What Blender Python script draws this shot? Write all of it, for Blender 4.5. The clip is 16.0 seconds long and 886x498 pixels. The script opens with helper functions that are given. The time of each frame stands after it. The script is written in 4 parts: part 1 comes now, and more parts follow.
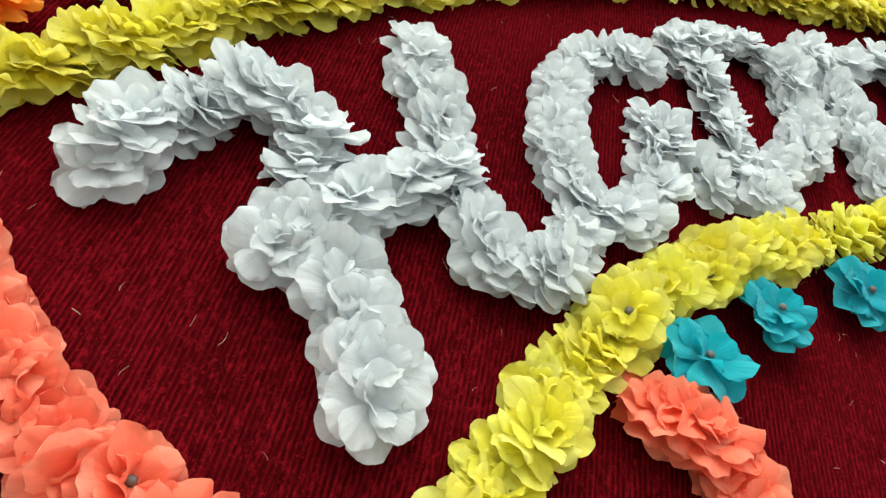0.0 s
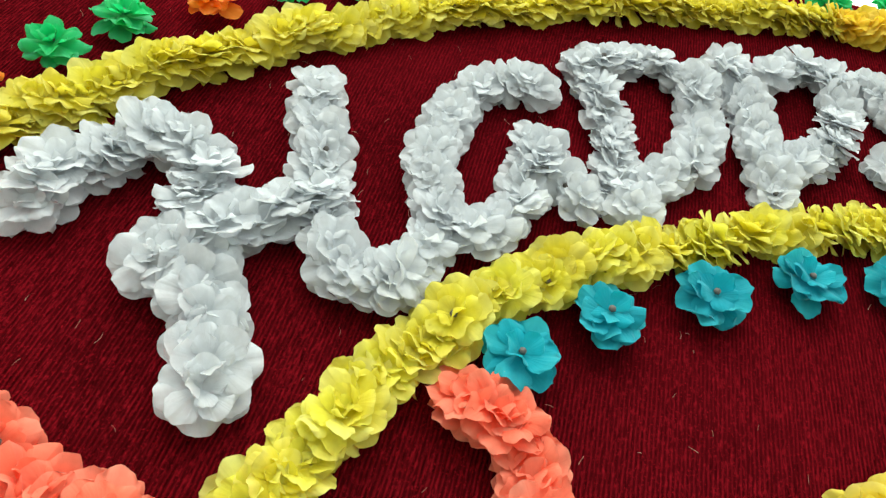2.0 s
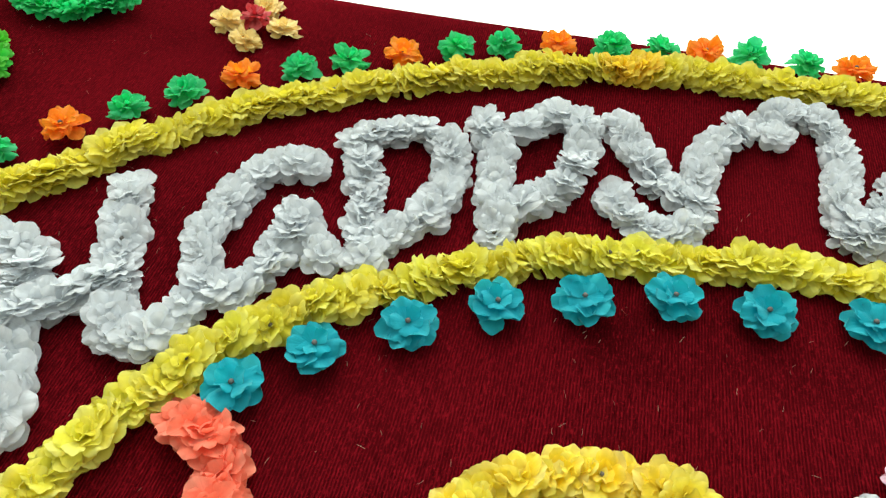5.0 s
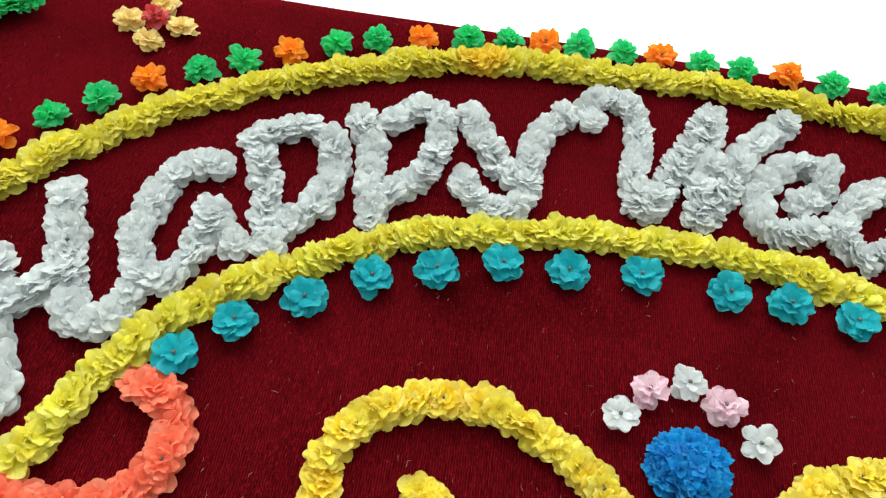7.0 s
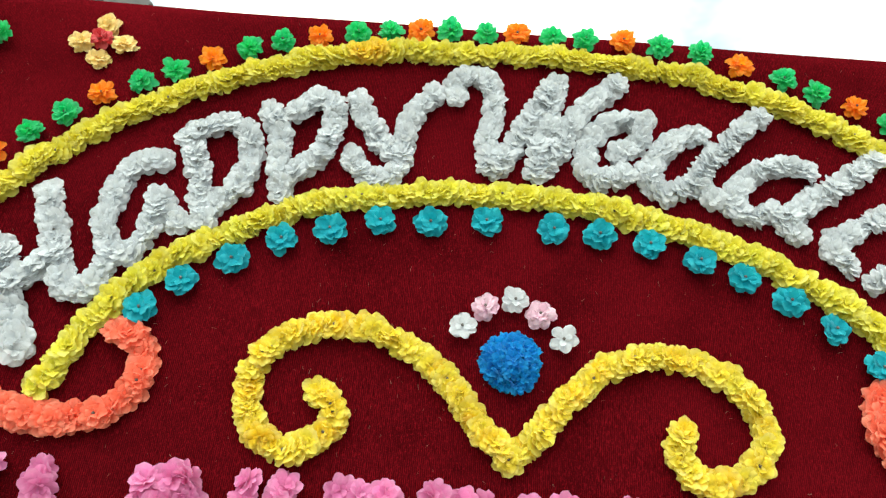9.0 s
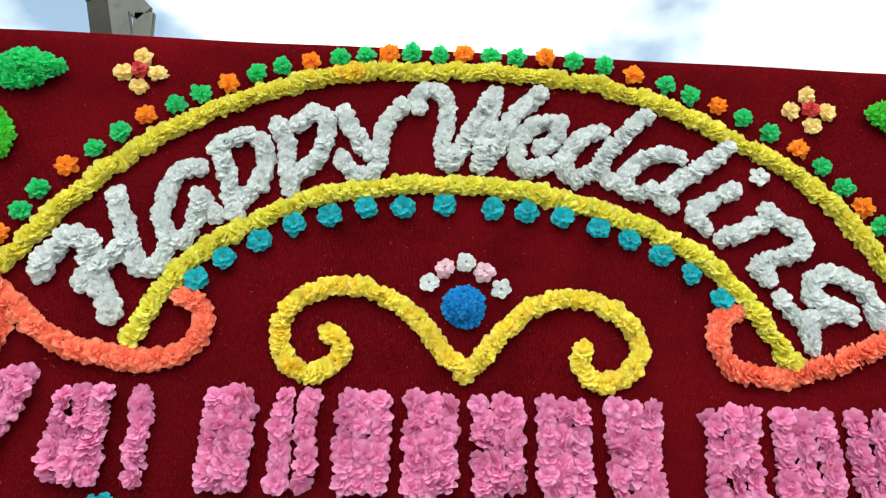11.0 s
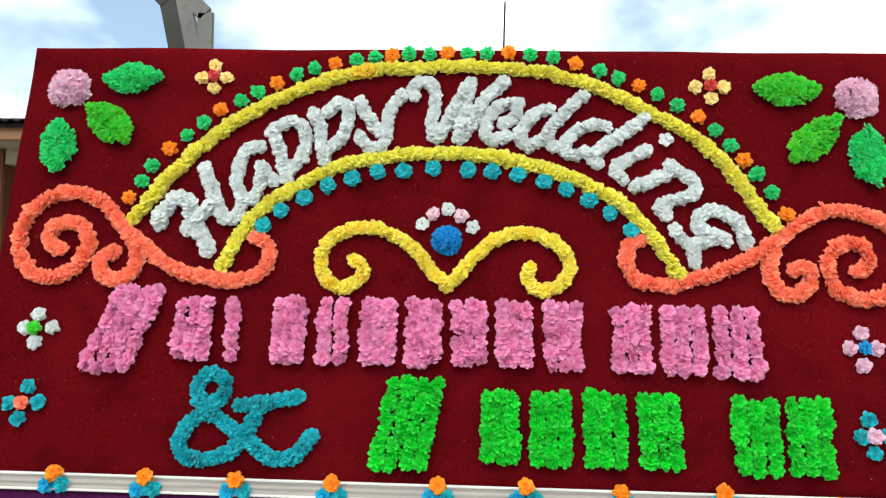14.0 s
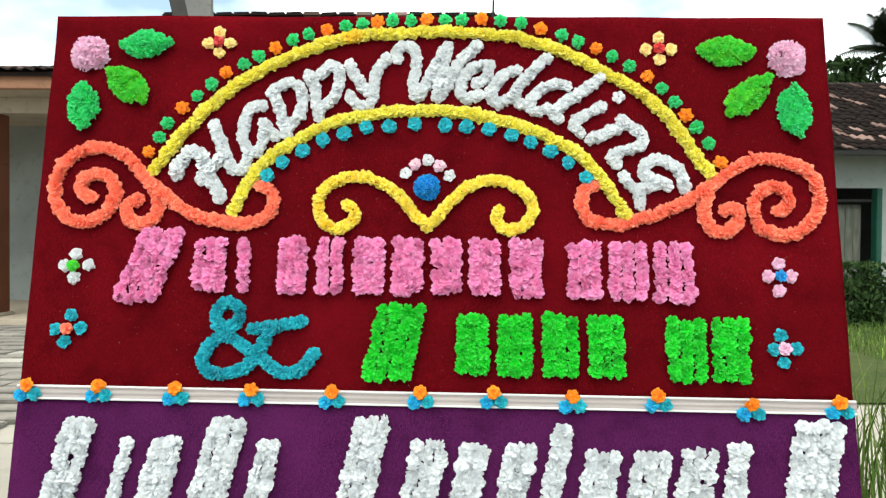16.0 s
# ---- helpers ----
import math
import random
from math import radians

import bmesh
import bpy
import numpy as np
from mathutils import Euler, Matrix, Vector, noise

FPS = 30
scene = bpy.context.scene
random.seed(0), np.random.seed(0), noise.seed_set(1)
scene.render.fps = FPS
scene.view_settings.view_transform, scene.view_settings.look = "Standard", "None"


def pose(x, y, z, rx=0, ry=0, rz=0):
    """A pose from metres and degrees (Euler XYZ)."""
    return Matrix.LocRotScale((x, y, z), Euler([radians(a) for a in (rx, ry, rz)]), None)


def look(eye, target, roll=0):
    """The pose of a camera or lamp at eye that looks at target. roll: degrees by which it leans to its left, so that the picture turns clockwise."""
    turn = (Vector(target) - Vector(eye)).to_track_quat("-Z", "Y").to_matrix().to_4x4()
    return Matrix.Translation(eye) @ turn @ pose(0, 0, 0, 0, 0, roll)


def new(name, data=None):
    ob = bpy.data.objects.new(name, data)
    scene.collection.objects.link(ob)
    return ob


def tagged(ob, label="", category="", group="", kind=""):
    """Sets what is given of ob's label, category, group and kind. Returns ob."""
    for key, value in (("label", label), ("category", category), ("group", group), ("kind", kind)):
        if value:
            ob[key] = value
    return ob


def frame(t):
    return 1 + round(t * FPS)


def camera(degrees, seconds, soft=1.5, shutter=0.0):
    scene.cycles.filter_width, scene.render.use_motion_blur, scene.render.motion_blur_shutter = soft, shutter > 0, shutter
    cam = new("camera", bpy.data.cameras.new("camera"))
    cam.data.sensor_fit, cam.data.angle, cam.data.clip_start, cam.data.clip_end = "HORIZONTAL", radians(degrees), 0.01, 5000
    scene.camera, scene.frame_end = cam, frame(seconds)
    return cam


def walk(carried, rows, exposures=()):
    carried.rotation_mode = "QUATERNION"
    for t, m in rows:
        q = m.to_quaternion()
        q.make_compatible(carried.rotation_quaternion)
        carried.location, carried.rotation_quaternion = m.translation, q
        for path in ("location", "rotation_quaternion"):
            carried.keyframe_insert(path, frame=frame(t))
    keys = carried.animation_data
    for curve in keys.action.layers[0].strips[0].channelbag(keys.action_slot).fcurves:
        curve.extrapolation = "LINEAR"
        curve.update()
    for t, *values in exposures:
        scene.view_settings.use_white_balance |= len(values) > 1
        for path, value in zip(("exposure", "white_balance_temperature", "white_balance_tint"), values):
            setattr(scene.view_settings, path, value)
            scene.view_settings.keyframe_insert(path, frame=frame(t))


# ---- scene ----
cam = camera(66.3, 16.0, 1.3)
BOARD = pose(0, 0, 1.25, -11.0)  # the board's plane leans back
PATH = [
    (0, (-0.6573, -0.2418, 0.299), (-0.4632, 1.2717, 1.5917), 13.76),
    (0.5, (-0.638, -0.2684, 0.2965), (-0.5258, 1.2599, 1.5806), 15.39),
    (1, (-0.6137, -0.2964, 0.2901), (-0.6037, 1.2468, 1.5625), 17.32),
    (1.5, (-0.584, -0.3107, 0.2918), (-0.6264, 1.2637, 1.525), 18.1),
    (2, (-0.5421, -0.3116, 0.2932), (-0.6145, 1.2457, 1.5455), 18.81),
    (2.5, (-0.4911, -0.323, 0.2944), (-0.6778, 1.2264, 1.5443), 21.03),
    (3, (-0.4302, -0.346, 0.2957), (-0.7509, 1.1765, 1.5513), 22.33),
    (3.5, (-0.3766, -0.3614, 0.296), (-0.7644, 1.1487, 1.5495), 22.39),
    (4, (-0.3341, -0.378, 0.2981), (-0.7481, 1.1318, 1.5433), 21.89),
    (4.2, (-0.3234, -0.386, 0.2995), (-0.7285, 1.1235, 1.5485), 21.37),
    (6.3, (-0.3021, -0.5372, 0.2689), (-0.3847, 1.0774, 1.446), 12.92),
    (6.5, (-0.2873, -0.5596, 0.272), (-0.3692, 1.0837, 1.4087), 11.94),
    (7, (-0.2695, -0.6101, 0.2627), (-0.2783, 1.0821, 1.329), 9.13),
    (7.5, (-0.2372, -0.6557, 0.2535), (-0.2259, 1.041, 1.3119), 7.31),
    (8, (-0.1874, -0.7084, 0.239), (-0.1763, 1.0384, 1.2114), 5.99),
    (8.5, (-0.1405, -0.771, 0.2164), (-0.1311, 0.998, 1.1496), 5.62),
    (9, (-0.1126, -0.8393, 0.204), (-0.1292, 0.9661, 1.0642), 4.81),
    (11.3, (-0.107, -1.22, 0.11), (-0.033, 0.653, 0.806), 1.3),
    (11.5, (-0.09, -1.245, 0.103), (-0.046, 0.629, 0.799), 1.6),
    (12, (-0.035, -1.334, 0.076), (-0.079, 0.553, 0.736), 2.1),
    (12.5, (0.021, -1.42, 0.038), (-0.067, 0.487, 0.637), 1.7),
    (13, (0.039, -1.493, 0.031), (-0.049, 0.414, 0.628), 0.8),
    (13.5, (0.028, -1.567, 0.038), (-0.054, 0.357, 0.575), 1.0),
    (14, (0.012, -1.689, -0.017), (-0.039, 0.244, 0.493), 1.2),
    (14.5, (0.008, -1.769, -0.029), (-0.006, 0.179, 0.425), 0.8),
    (15, (0.019, -1.821, -0.054), (0.016, 0.128, 0.392), 0.1),
    (15.5, (0.036, -1.878, -0.068), (0.014, 0.085, 0.314), 0.5),
    (16, (0.057, -1.959, -0.086), (0.026, 0.01, 0.267), 0.6),
]
EXPOSURES = [(0, 1.13, 6700, -1), (6.5, 1.04, 6700, -1), (9, 1.16, 6700, -1), (12.5, 1.06, 6700, -2), (14, 1.18, 6700, -1), (16, 1.4, 6700, 3)]
walk(cam, [(t, BOARD @ look(eye, target, roll)) for t, eye, target, roll in PATH], EXPOSURES)

# ---- world, sun, exposure ----
world = bpy.data.worlds.new("world")
scene.world = world
world.use_nodes = True
wn, wl = world.node_tree.nodes, world.node_tree.links
sky = wn.new("ShaderNodeTexSky")
sky.sky_type, sky.sun_disc = "NISHITA", False
SUN_HIGH, SUN_TURN = radians(58), radians(200)
sky.sun_elevation, sky.sun_rotation = SUN_HIGH, SUN_TURN
sky_coord, cloud = wn.new("ShaderNodeTexCoord"), wn.new("ShaderNodeTexNoise")
cloud.inputs["Scale"].default_value, cloud.inputs["Detail"].default_value = 2.2, 5
cloud_ramp = wn.new("ShaderNodeValToRGB")
cloud_ramp.color_ramp.elements[0].position, cloud_ramp.color_ramp.elements[1].position = 0.36, 0.62
cloud_mix = wn.new("ShaderNodeMix")
cloud_mix.data_type = "RGBA"
# an overcast sky, brighter overhead than near the horizon
sky_axes, sky_rise, cloud_tone = wn.new("ShaderNodeSeparateXYZ"), wn.new("ShaderNodeMapRange"), wn.new("ShaderNodeMix")
cloud_tone.data_type = "RGBA"
cloud_tone.inputs[6].default_value, cloud_tone.inputs[7].default_value = (5.2, 5.4, 5.5, 1), (17.5, 17.4, 16.5, 1)
sky_rise.inputs["From Min"].default_value, sky_rise.inputs["From Max"].default_value = 0.1, 0.6
wl.new(sky_coord.outputs["Generated"], sky_axes.inputs[0])
wl.new(sky_axes.outputs["Z"], sky_rise.inputs["Value"])
wl.new(sky_rise.outputs["Result"], cloud_tone.inputs[0])
wl.new(cloud_tone.outputs[2], cloud_mix.inputs[7])
sky_map = wn.new("ShaderNodeMapping")
sky_map.inputs["Location"].default_value = (0.9, 0.3, 0.2)
sky_map.inputs["Rotation"].default_value = (0, 0, -0.85)
sky_map.inputs["Scale"].default_value = (1, 1, 1.8)
wl.new(sky_coord.outputs["Generated"], sky_map.inputs["Vector"])
wl.new(sky_map.outputs["Vector"], cloud.inputs["Vector"])
wl.new(cloud.outputs["Fac"], cloud_ramp.inputs["Fac"])
cloud_ramp.color_ramp.elements[0].color = (0.06, 0.06, 0.06, 1)
wl.new(cloud_ramp.outputs["Color"], cloud_mix.inputs[0])
wl.new(sky.outputs["Color"], cloud_mix.inputs[6])
wl.new(cloud_mix.outputs[2], wn["Background"].inputs["Color"])
wn["Background"].inputs["Strength"].default_value = 0.1
sun = new("sun", bpy.data.lights.new("sun", "SUN"))
sun.data.energy, sun.data.angle, sun.data.color = 1.3, radians(60), (1, 0.97, 0.9)
sun.matrix_world = look((-3, -6, 12), (0, 0, 1.5))


# ---- materials ----
def base_mat(name, rough=0.8):
    m = bpy.data.materials.new(name)
    m.use_nodes = True
    n, l = m.node_tree.nodes, m.node_tree.links
    p = n["Principled BSDF"]
    p.inputs["Roughness"].default_value = rough
    p.inputs["Specular IOR Level"].default_value = 0.25
    return m, n, l, p


def mixed(n, l, fac, a, b):
    """A colour mix node; a and b are colours or sockets."""
    mix = n.new("ShaderNodeMix")
    mix.data_type = "RGBA"
    l.new(fac, mix.inputs[0])
    for slot, v in ((6, a), (7, b)):
        if isinstance(v, tuple):
            mix.inputs[slot].default_value = (*v, 1)
        else:
            l.new(v, mix.inputs[slot])
    return mix.outputs[2]


def noise_node(n, l, scale, detail=4, stretch=(1, 1, 1), coord="Object"):
    tc, mp, t = n.new("ShaderNodeTexCoord"), n.new("ShaderNodeMapping"), n.new("ShaderNodeTexNoise")
    mp.inputs["Scale"].default_value = stretch
    t.inputs["Scale"].default_value, t.inputs["Detail"].default_value = scale, detail
    l.new(tc.outputs[coord], mp.inputs["Vector"])
    l.new(mp.outputs["Vector"], t.inputs["Vector"])
    return t.outputs["Fac"]


def spread(n, l, fac, lo, hi):
    r = n.new("ShaderNodeMapRange")
    r.inputs["From Min"].default_value, r.inputs["From Max"].default_value = lo, hi
    l.new(fac, r.inputs["Value"])
    return r.outputs["Result"]


def add_bump(n, l, p, height, strength, distance):
    b = n.new("ShaderNodeBump")
    b.inputs["Strength"].default_value, b.inputs["Distance"].default_value = strength, distance
    l.new(height, b.inputs["Height"])
    l.new(b.outputs["Normal"], p.inputs["Normal"])


def cloth(name, a, b, rim=None, thin=0.3):
    """Dyed petal cloth: each flower between colours a and b, each petal a little apart, light showing through."""
    m, n, l, p = base_mat(name, 0.75)
    info, geo = n.new("ShaderNodeObjectInfo"), n.new("ShaderNodeNewGeometry")
    col = mixed(n, l, info.outputs["Random"], a, b)
    pale, deep = tuple(min(1, c * 0.75 + 0.16) for c in a), tuple(c * c * 0.9 if c < 0.95 else c for c in b)
    deep = tuple(c * 0.8 + d * 0.2 for c, d in zip(b, deep))
    col = mixed(n, l, spread(n, l, geo.outputs["Random Per Island"], 0.55, 1.9), col, rim or pale)
    place, far = n.new("ShaderNodeTexCoord"), n.new("ShaderNodeVectorMath")
    far.operation = "LENGTH"
    l.new(place.outputs["Object"], far.inputs[0])
    wide = n.new("ShaderNodeMapRange")
    wide.inputs["From Min"].default_value, wide.inputs["From Max"].default_value, wide.inputs["To Max"].default_value = 0.013, 0.026, 0.6
    l.new(far.outputs["Value"], wide.inputs["Value"])
    col = mixed(n, l, wide.outputs["Result"], col, rim or pale)
    col = mixed(n, l, spread(n, l, noise_node(n, l, 45, 2), 0.5, 0.85), col, deep)
    weave = noise_node(n, l, 180, 3)
    hsv = n.new("ShaderNodeHueSaturation")
    l.new(col, hsv.inputs["Color"])
    r = n.new("ShaderNodeMapRange")
    r.inputs["To Min"].default_value, r.inputs["To Max"].default_value = 0.82, 1.12
    l.new(weave, r.inputs["Value"])
    l.new(r.outputs["Result"], hsv.inputs["Value"])
    l.new(hsv.outputs["Color"], p.inputs["Base Color"])
    p.inputs["Sheen Weight"].default_value = 0.15
    tc, grad = n.new("ShaderNodeTexCoord"), n.new("ShaderNodeTexGradient")
    grad.gradient_type = "RADIAL"
    l.new(tc.outputs["Object"], grad.inputs["Vector"])
    pleat = n.new("ShaderNodeTexNoise")
    pleat.noise_dimensions = "1D"
    pleat.inputs["Scale"].default_value, pleat.inputs["Detail"].default_value = 48, 2
    l.new(grad.outputs["Fac"], pleat.inputs["W"])
    both = n.new("ShaderNodeMath")
    both.operation = "ADD"
    l.new(pleat.outputs["Fac"], both.inputs[0])
    l.new(noise_node(n, l, 240, 3), both.inputs[1])
    add_bump(n, l, p, both.outputs[0], 0.36, 0.0013)
    tr, mx = n.new("ShaderNodeBsdfTranslucent"), n.new("ShaderNodeMixShader")
    l.new(hsv.outputs["Color"], tr.inputs["Color"])
    mx.inputs[0].default_value = thin
    l.new(p.outputs[0], mx.inputs[1])
    l.new(tr.outputs[0], mx.inputs[2])
    l.new(mx.outputs[0], n["Material Output"].inputs["Surface"])
    return m


def velvet(name, dark, light):
    """Pile cloth: fine upright cords broken into short dashes, with an uneven nap and bright fibre specks."""
    m, n, l, p = base_mat(name, 0.9)
    tc, wave = n.new("ShaderNodeTexCoord"), n.new("ShaderNodeTexWave")
    wave.wave_type, wave.bands_direction = "BANDS", "X"
    wave.inputs["Scale"].default_value, wave.inputs["Distortion"].default_value = 131, 1.6
    wave.inputs["Detail"].default_value, wave.inputs["Detail Scale"].default_value = 2, 0.5
    l.new(tc.outputs["Object"], wave.inputs["Vector"])
    nap, patch = noise_node(n, l, 11, 5), noise_node(n, l, 2.2, 3)
    grain, streak = noise_node(n, l, 800, 2), noise_node(n, l, 1, 3, (700, 100, 90))
    dash = noise_node(n, l, 1, 3, (420, 420, 120))
    cords = n.new("ShaderNodeMath")
    cords.operation = "MULTIPLY"
    l.new(spread(n, l, wave.outputs["Fac"], 0.15, 0.9), cords.inputs[0])
    l.new(spread(n, l, dash, 0.2, 0.6), cords.inputs[1])
    col = mixed(n, l, cords.outputs[0], dark, light)
    col = mixed(n, l, spread(n, l, streak, 0.5, 0.28), col, tuple(c * 0.4 for c in dark))
    col = mixed(n, l, spread(n, l, nap, 0.5, 0.2), col, tuple(c * 0.7 for c in dark))
    col = mixed(n, l, spread(n, l, patch, 0.5, 1.1), col, tuple(min(1, c * 1.2) for c in light))
    col = mixed(n, l, spread(n, l, noise_node(n, l, 1, 3, (640, 640, 240)), 0.54, 0.85), col, tuple(min(1, c * 1.7) for c in light))
    col = mixed(n, l, spread(n, l, grain, 0.58, 0.85), col, tuple(min(1, c * 1.8) for c in light))
    l.new(col, p.inputs["Base Color"])
    p.inputs["Sheen Weight"].default_value, p.inputs["Sheen Roughness"].default_value = 0.02, 0.5
    p.inputs["Sheen Tint"].default_value = (*(min(1, c * 5 + 0.05) for c in light), 1)
    p.inputs["Specular IOR Level"].default_value = 0.0
    ribs = n.new("ShaderNodeMath")
    ribs.operation = "ADD"
    l.new(cords.outputs[0], ribs.inputs[0])
    l.new(streak, ribs.inputs[1])
    add_bump(n, l, p, ribs.outputs[0], 0.5, 0.0018)
    return m


def rough_mat(name, a, b, scale, rough=0.85, bump=0.3, depth=0.01, metal=0.0, stretch=(1, 1, 1), island=False, pale=3.2):
    m, n, l, p = base_mat(name, rough)
    big, small = noise_node(n, l, scale, 5, stretch), noise_node(n, l, scale * 9, 4, stretch)
    col = mixed(n, l, spread(n, l, big, 0.35, 0.65), a, b)
    col = mixed(n, l, spread(n, l, small, 0.55, 0.9), col, tuple(c * 0.55 for c in a))
    if island:
        info = n.new("ShaderNodeObjectInfo")
        geo = n.new("ShaderNodeNewGeometry")
        add = n.new("ShaderNodeMath")
        add.operation = "ADD"
        l.new(info.outputs["Random"], add.inputs[0])
        l.new(geo.outputs["Random Per Island"], add.inputs[1])
        frac = n.new("ShaderNodeMath")
        frac.operation = "FRACT"
        l.new(add.outputs[0], frac.inputs[0])
        col = mixed(n, l, spread(n, l, frac.outputs[0], 0.86, 1.0), col, tuple(min(1, c * pale) for c in b))
    l.new(col, p.inputs["Base Color"])
    p.inputs["Metallic"].default_value = metal
    p.inputs["Specular IOR Level"].default_value = 0.25 if rough < 0.6 else 0.06
    add_bump(n, l, p, small, bump, depth)
    return m


WHITE = cloth("white_cloth", (0.75, 0.78, 0.8), (0.7, 0.73, 0.755), (0.8, 0.83, 0.85), 0.5)
YELLOW = cloth("yellow_cloth", (0.82, 0.76, 0.07), (0.78, 0.68, 0.05), (0.86, 0.83, 0.34), 0.46)
LEMON = cloth("lemon_cloth", (0.82, 0.79, 0.085), (0.8, 0.7, 0.05), (0.86, 0.85, 0.36), 0.46)
GOLD = cloth("golden_cloth", (0.92, 0.68, 0.03), (0.88, 0.8, 0.1), (0.92, 0.85, 0.38), 0.5)
AMBER = cloth("amber_cloth", (0.87, 0.6, 0.03), (0.86, 0.66, 0.045), (0.9, 0.74, 0.16), 0.46)
CORAL = cloth("coral_cloth", (0.95, 0.25, 0.145), (0.93, 0.2, 0.11), (0.95, 0.42, 0.3), 0.46)
TEAL = cloth("teal_cloth", (0.01, 0.45, 0.54), (0.012, 0.38, 0.48), (0.06, 0.57, 0.64), 0.46)
GREEN = cloth("green_cloth", (0.03, 0.66, 0.17), (0.03, 0.58, 0.21), (0.16, 0.74, 0.36), 0.52)
ORANGE = cloth("orange_cloth", (0.95, 0.38, 0.015), (0.95, 0.27, 0.012), (0.95, 0.34, 0.05), 0.5)
LEAF = cloth("leaf_green_cloth", (0.045, 0.64, 0.05), (0.11, 0.6, 0.02), (0.26, 0.78, 0.18), 0.52)
MINT = cloth("mint_green_cloth", (0.025, 0.68, 0.15), (0.035, 0.62, 0.2), (0.2, 0.8, 0.4), 0.52)
EMERALD = cloth("bright_green_cloth", (0.006, 0.64, 0.018), (0.015, 0.58, 0.02), (0.12, 0.74, 0.14), 0.46)
PINK = cloth("pink_cloth", (0.8, 0.225, 0.48), (0.77, 0.27, 0.53), (0.87, 0.47, 0.66), 0.46)
LILAC = cloth("lilac_cloth", (0.8, 0.47, 0.64), (0.76, 0.5, 0.66), (0.9, 0.7, 0.8), 0.46)
BLUSH = cloth("blush_cloth", (0.84, 0.7, 0.76), (0.84, 0.62, 0.72), (0.88, 0.44, 0.6), 0.46)
BLUE = cloth("blue_cloth", (0.006, 0.34, 0.74), (0.01, 0.26, 0.66), (0.08, 0.58, 0.86), 0.5)
AZURE = cloth("azure_cloth", (0.008, 0.36, 0.68), (0.01, 0.42, 0.64), (0.06, 0.56, 0.8), 0.46)
RED = cloth("red_cloth", (0.6, 0.03, 0.03), (0.55, 0.02, 0.03))
CREAM = cloth("cream_yellow_cloth", (0.88, 0.65, 0.19), (0.84, 0.66, 0.28), (0.88, 0.76, 0.44))
BEAD, _, _, bead_p = base_mat("bead_grey", 0.42)
bead_p.inputs["Base Color"].default_value = (0.12, 0.11, 0.1, 1)
VELVET = velvet("red_velvet", (0.038, 0.0012, 0.0023), (0.116, 0.003, 0.0066))
PURPLE = velvet("purple_velvet", (0.03, 0.0045, 0.027), (0.08, 0.0125, 0.068))
RIBBON = rough_mat("white_ribbon", (0.31, 0.28, 0.27), (0.25, 0.225, 0.22), 30, 0.7, 0.3, 0.002, 0, (0.2, 1, 6))
PIPING = rough_mat("white_piping", (0.62, 0.6, 0.6), (0.52, 0.5, 0.5), 30, 0.7, 0.3, 0.002, 0, (0.2, 1, 6))
LINT = rough_mat("straw_lint", (0.26, 0.15, 0.11), (0.38, 0.25, 0.19), 20)
TIMBER = rough_mat("raw_timber", (0.28, 0.19, 0.11), (0.36, 0.26, 0.16), 6, 0.8, 0.4, 0.004, 0, (8, 8, 1))
STEEL = rough_mat("dark_steel", (0.055, 0.052, 0.05), (0.04, 0.038, 0.036), 5, 0.6, 0.1, 0.002, 0.0)
STEEL_PALE = rough_mat("pale_steel", (0.17, 0.17, 0.165), (0.13, 0.13, 0.125), 5, 0.6, 0.1, 0.002, 0.0)
PLASTER = rough_mat("white_plaster", (0.24, 0.26, 0.245), (0.18, 0.195, 0.18), 0.7, 0.9, 0.3, 0.01)
CREAM_PAINT = rough_mat("cream_paint", (0.34, 0.29, 0.23), (0.28, 0.24, 0.19), 0.8, 0.8, 0.2, 0.01)
BROWN_PAINT = rough_mat("brown_paint", (0.13, 0.05, 0.027), (0.1, 0.038, 0.02), 1.2, 0.6, 0.2, 0.006)
FASCIA = rough_mat("terracotta_paint", (0.28, 0.15, 0.09), (0.24, 0.12, 0.075), 1.0, 0.7, 0.2, 0.006)
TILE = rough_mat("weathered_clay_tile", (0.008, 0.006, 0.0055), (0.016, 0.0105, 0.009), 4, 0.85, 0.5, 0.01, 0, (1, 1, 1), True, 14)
DOOR_GREEN = rough_mat("green_door_paint", (0.008, 0.06, 0.04), (0.006, 0.045, 0.03), 3, 0.5, 0.1, 0.003)
DOOR_GREY = rough_mat("grey_weathered_wood", (0.12, 0.125, 0.1), (0.08, 0.085, 0.07), 3, 0.8, 0.3, 0.004, 0, (6, 6, 1))
# near black: paints in the unlit room; also plinth, rail, fascia, mast, cable
DARK = rough_mat("unlit_room_and_dark_parts", (0.02, 0.02, 0.02), (0.03, 0.03, 0.028), 2)
GROUND = rough_mat("bare_earth_concrete", (0.28, 0.26, 0.225), (0.21, 0.195, 0.17), 0.8, 0.95, 0.6, 0.02)
PAVER = rough_mat("stone_paver", (0.2, 0.185, 0.165), (0.1, 0.095, 0.085), 2.5, 0.9, 0.4, 0.01, 0, (1, 1, 1), True)
LAWN = rough_mat("lawn_soil", (0.03, 0.045, 0.014), (0.05, 0.06, 0.022), 1.5, 0.95, 0.6, 0.03)
BLADE = rough_mat("grass_blade", (0.05, 0.1, 0.018), (0.09, 0.13, 0.03), 3, 0.6, 0.1, 0.002, 0, (1, 1, 1), True)
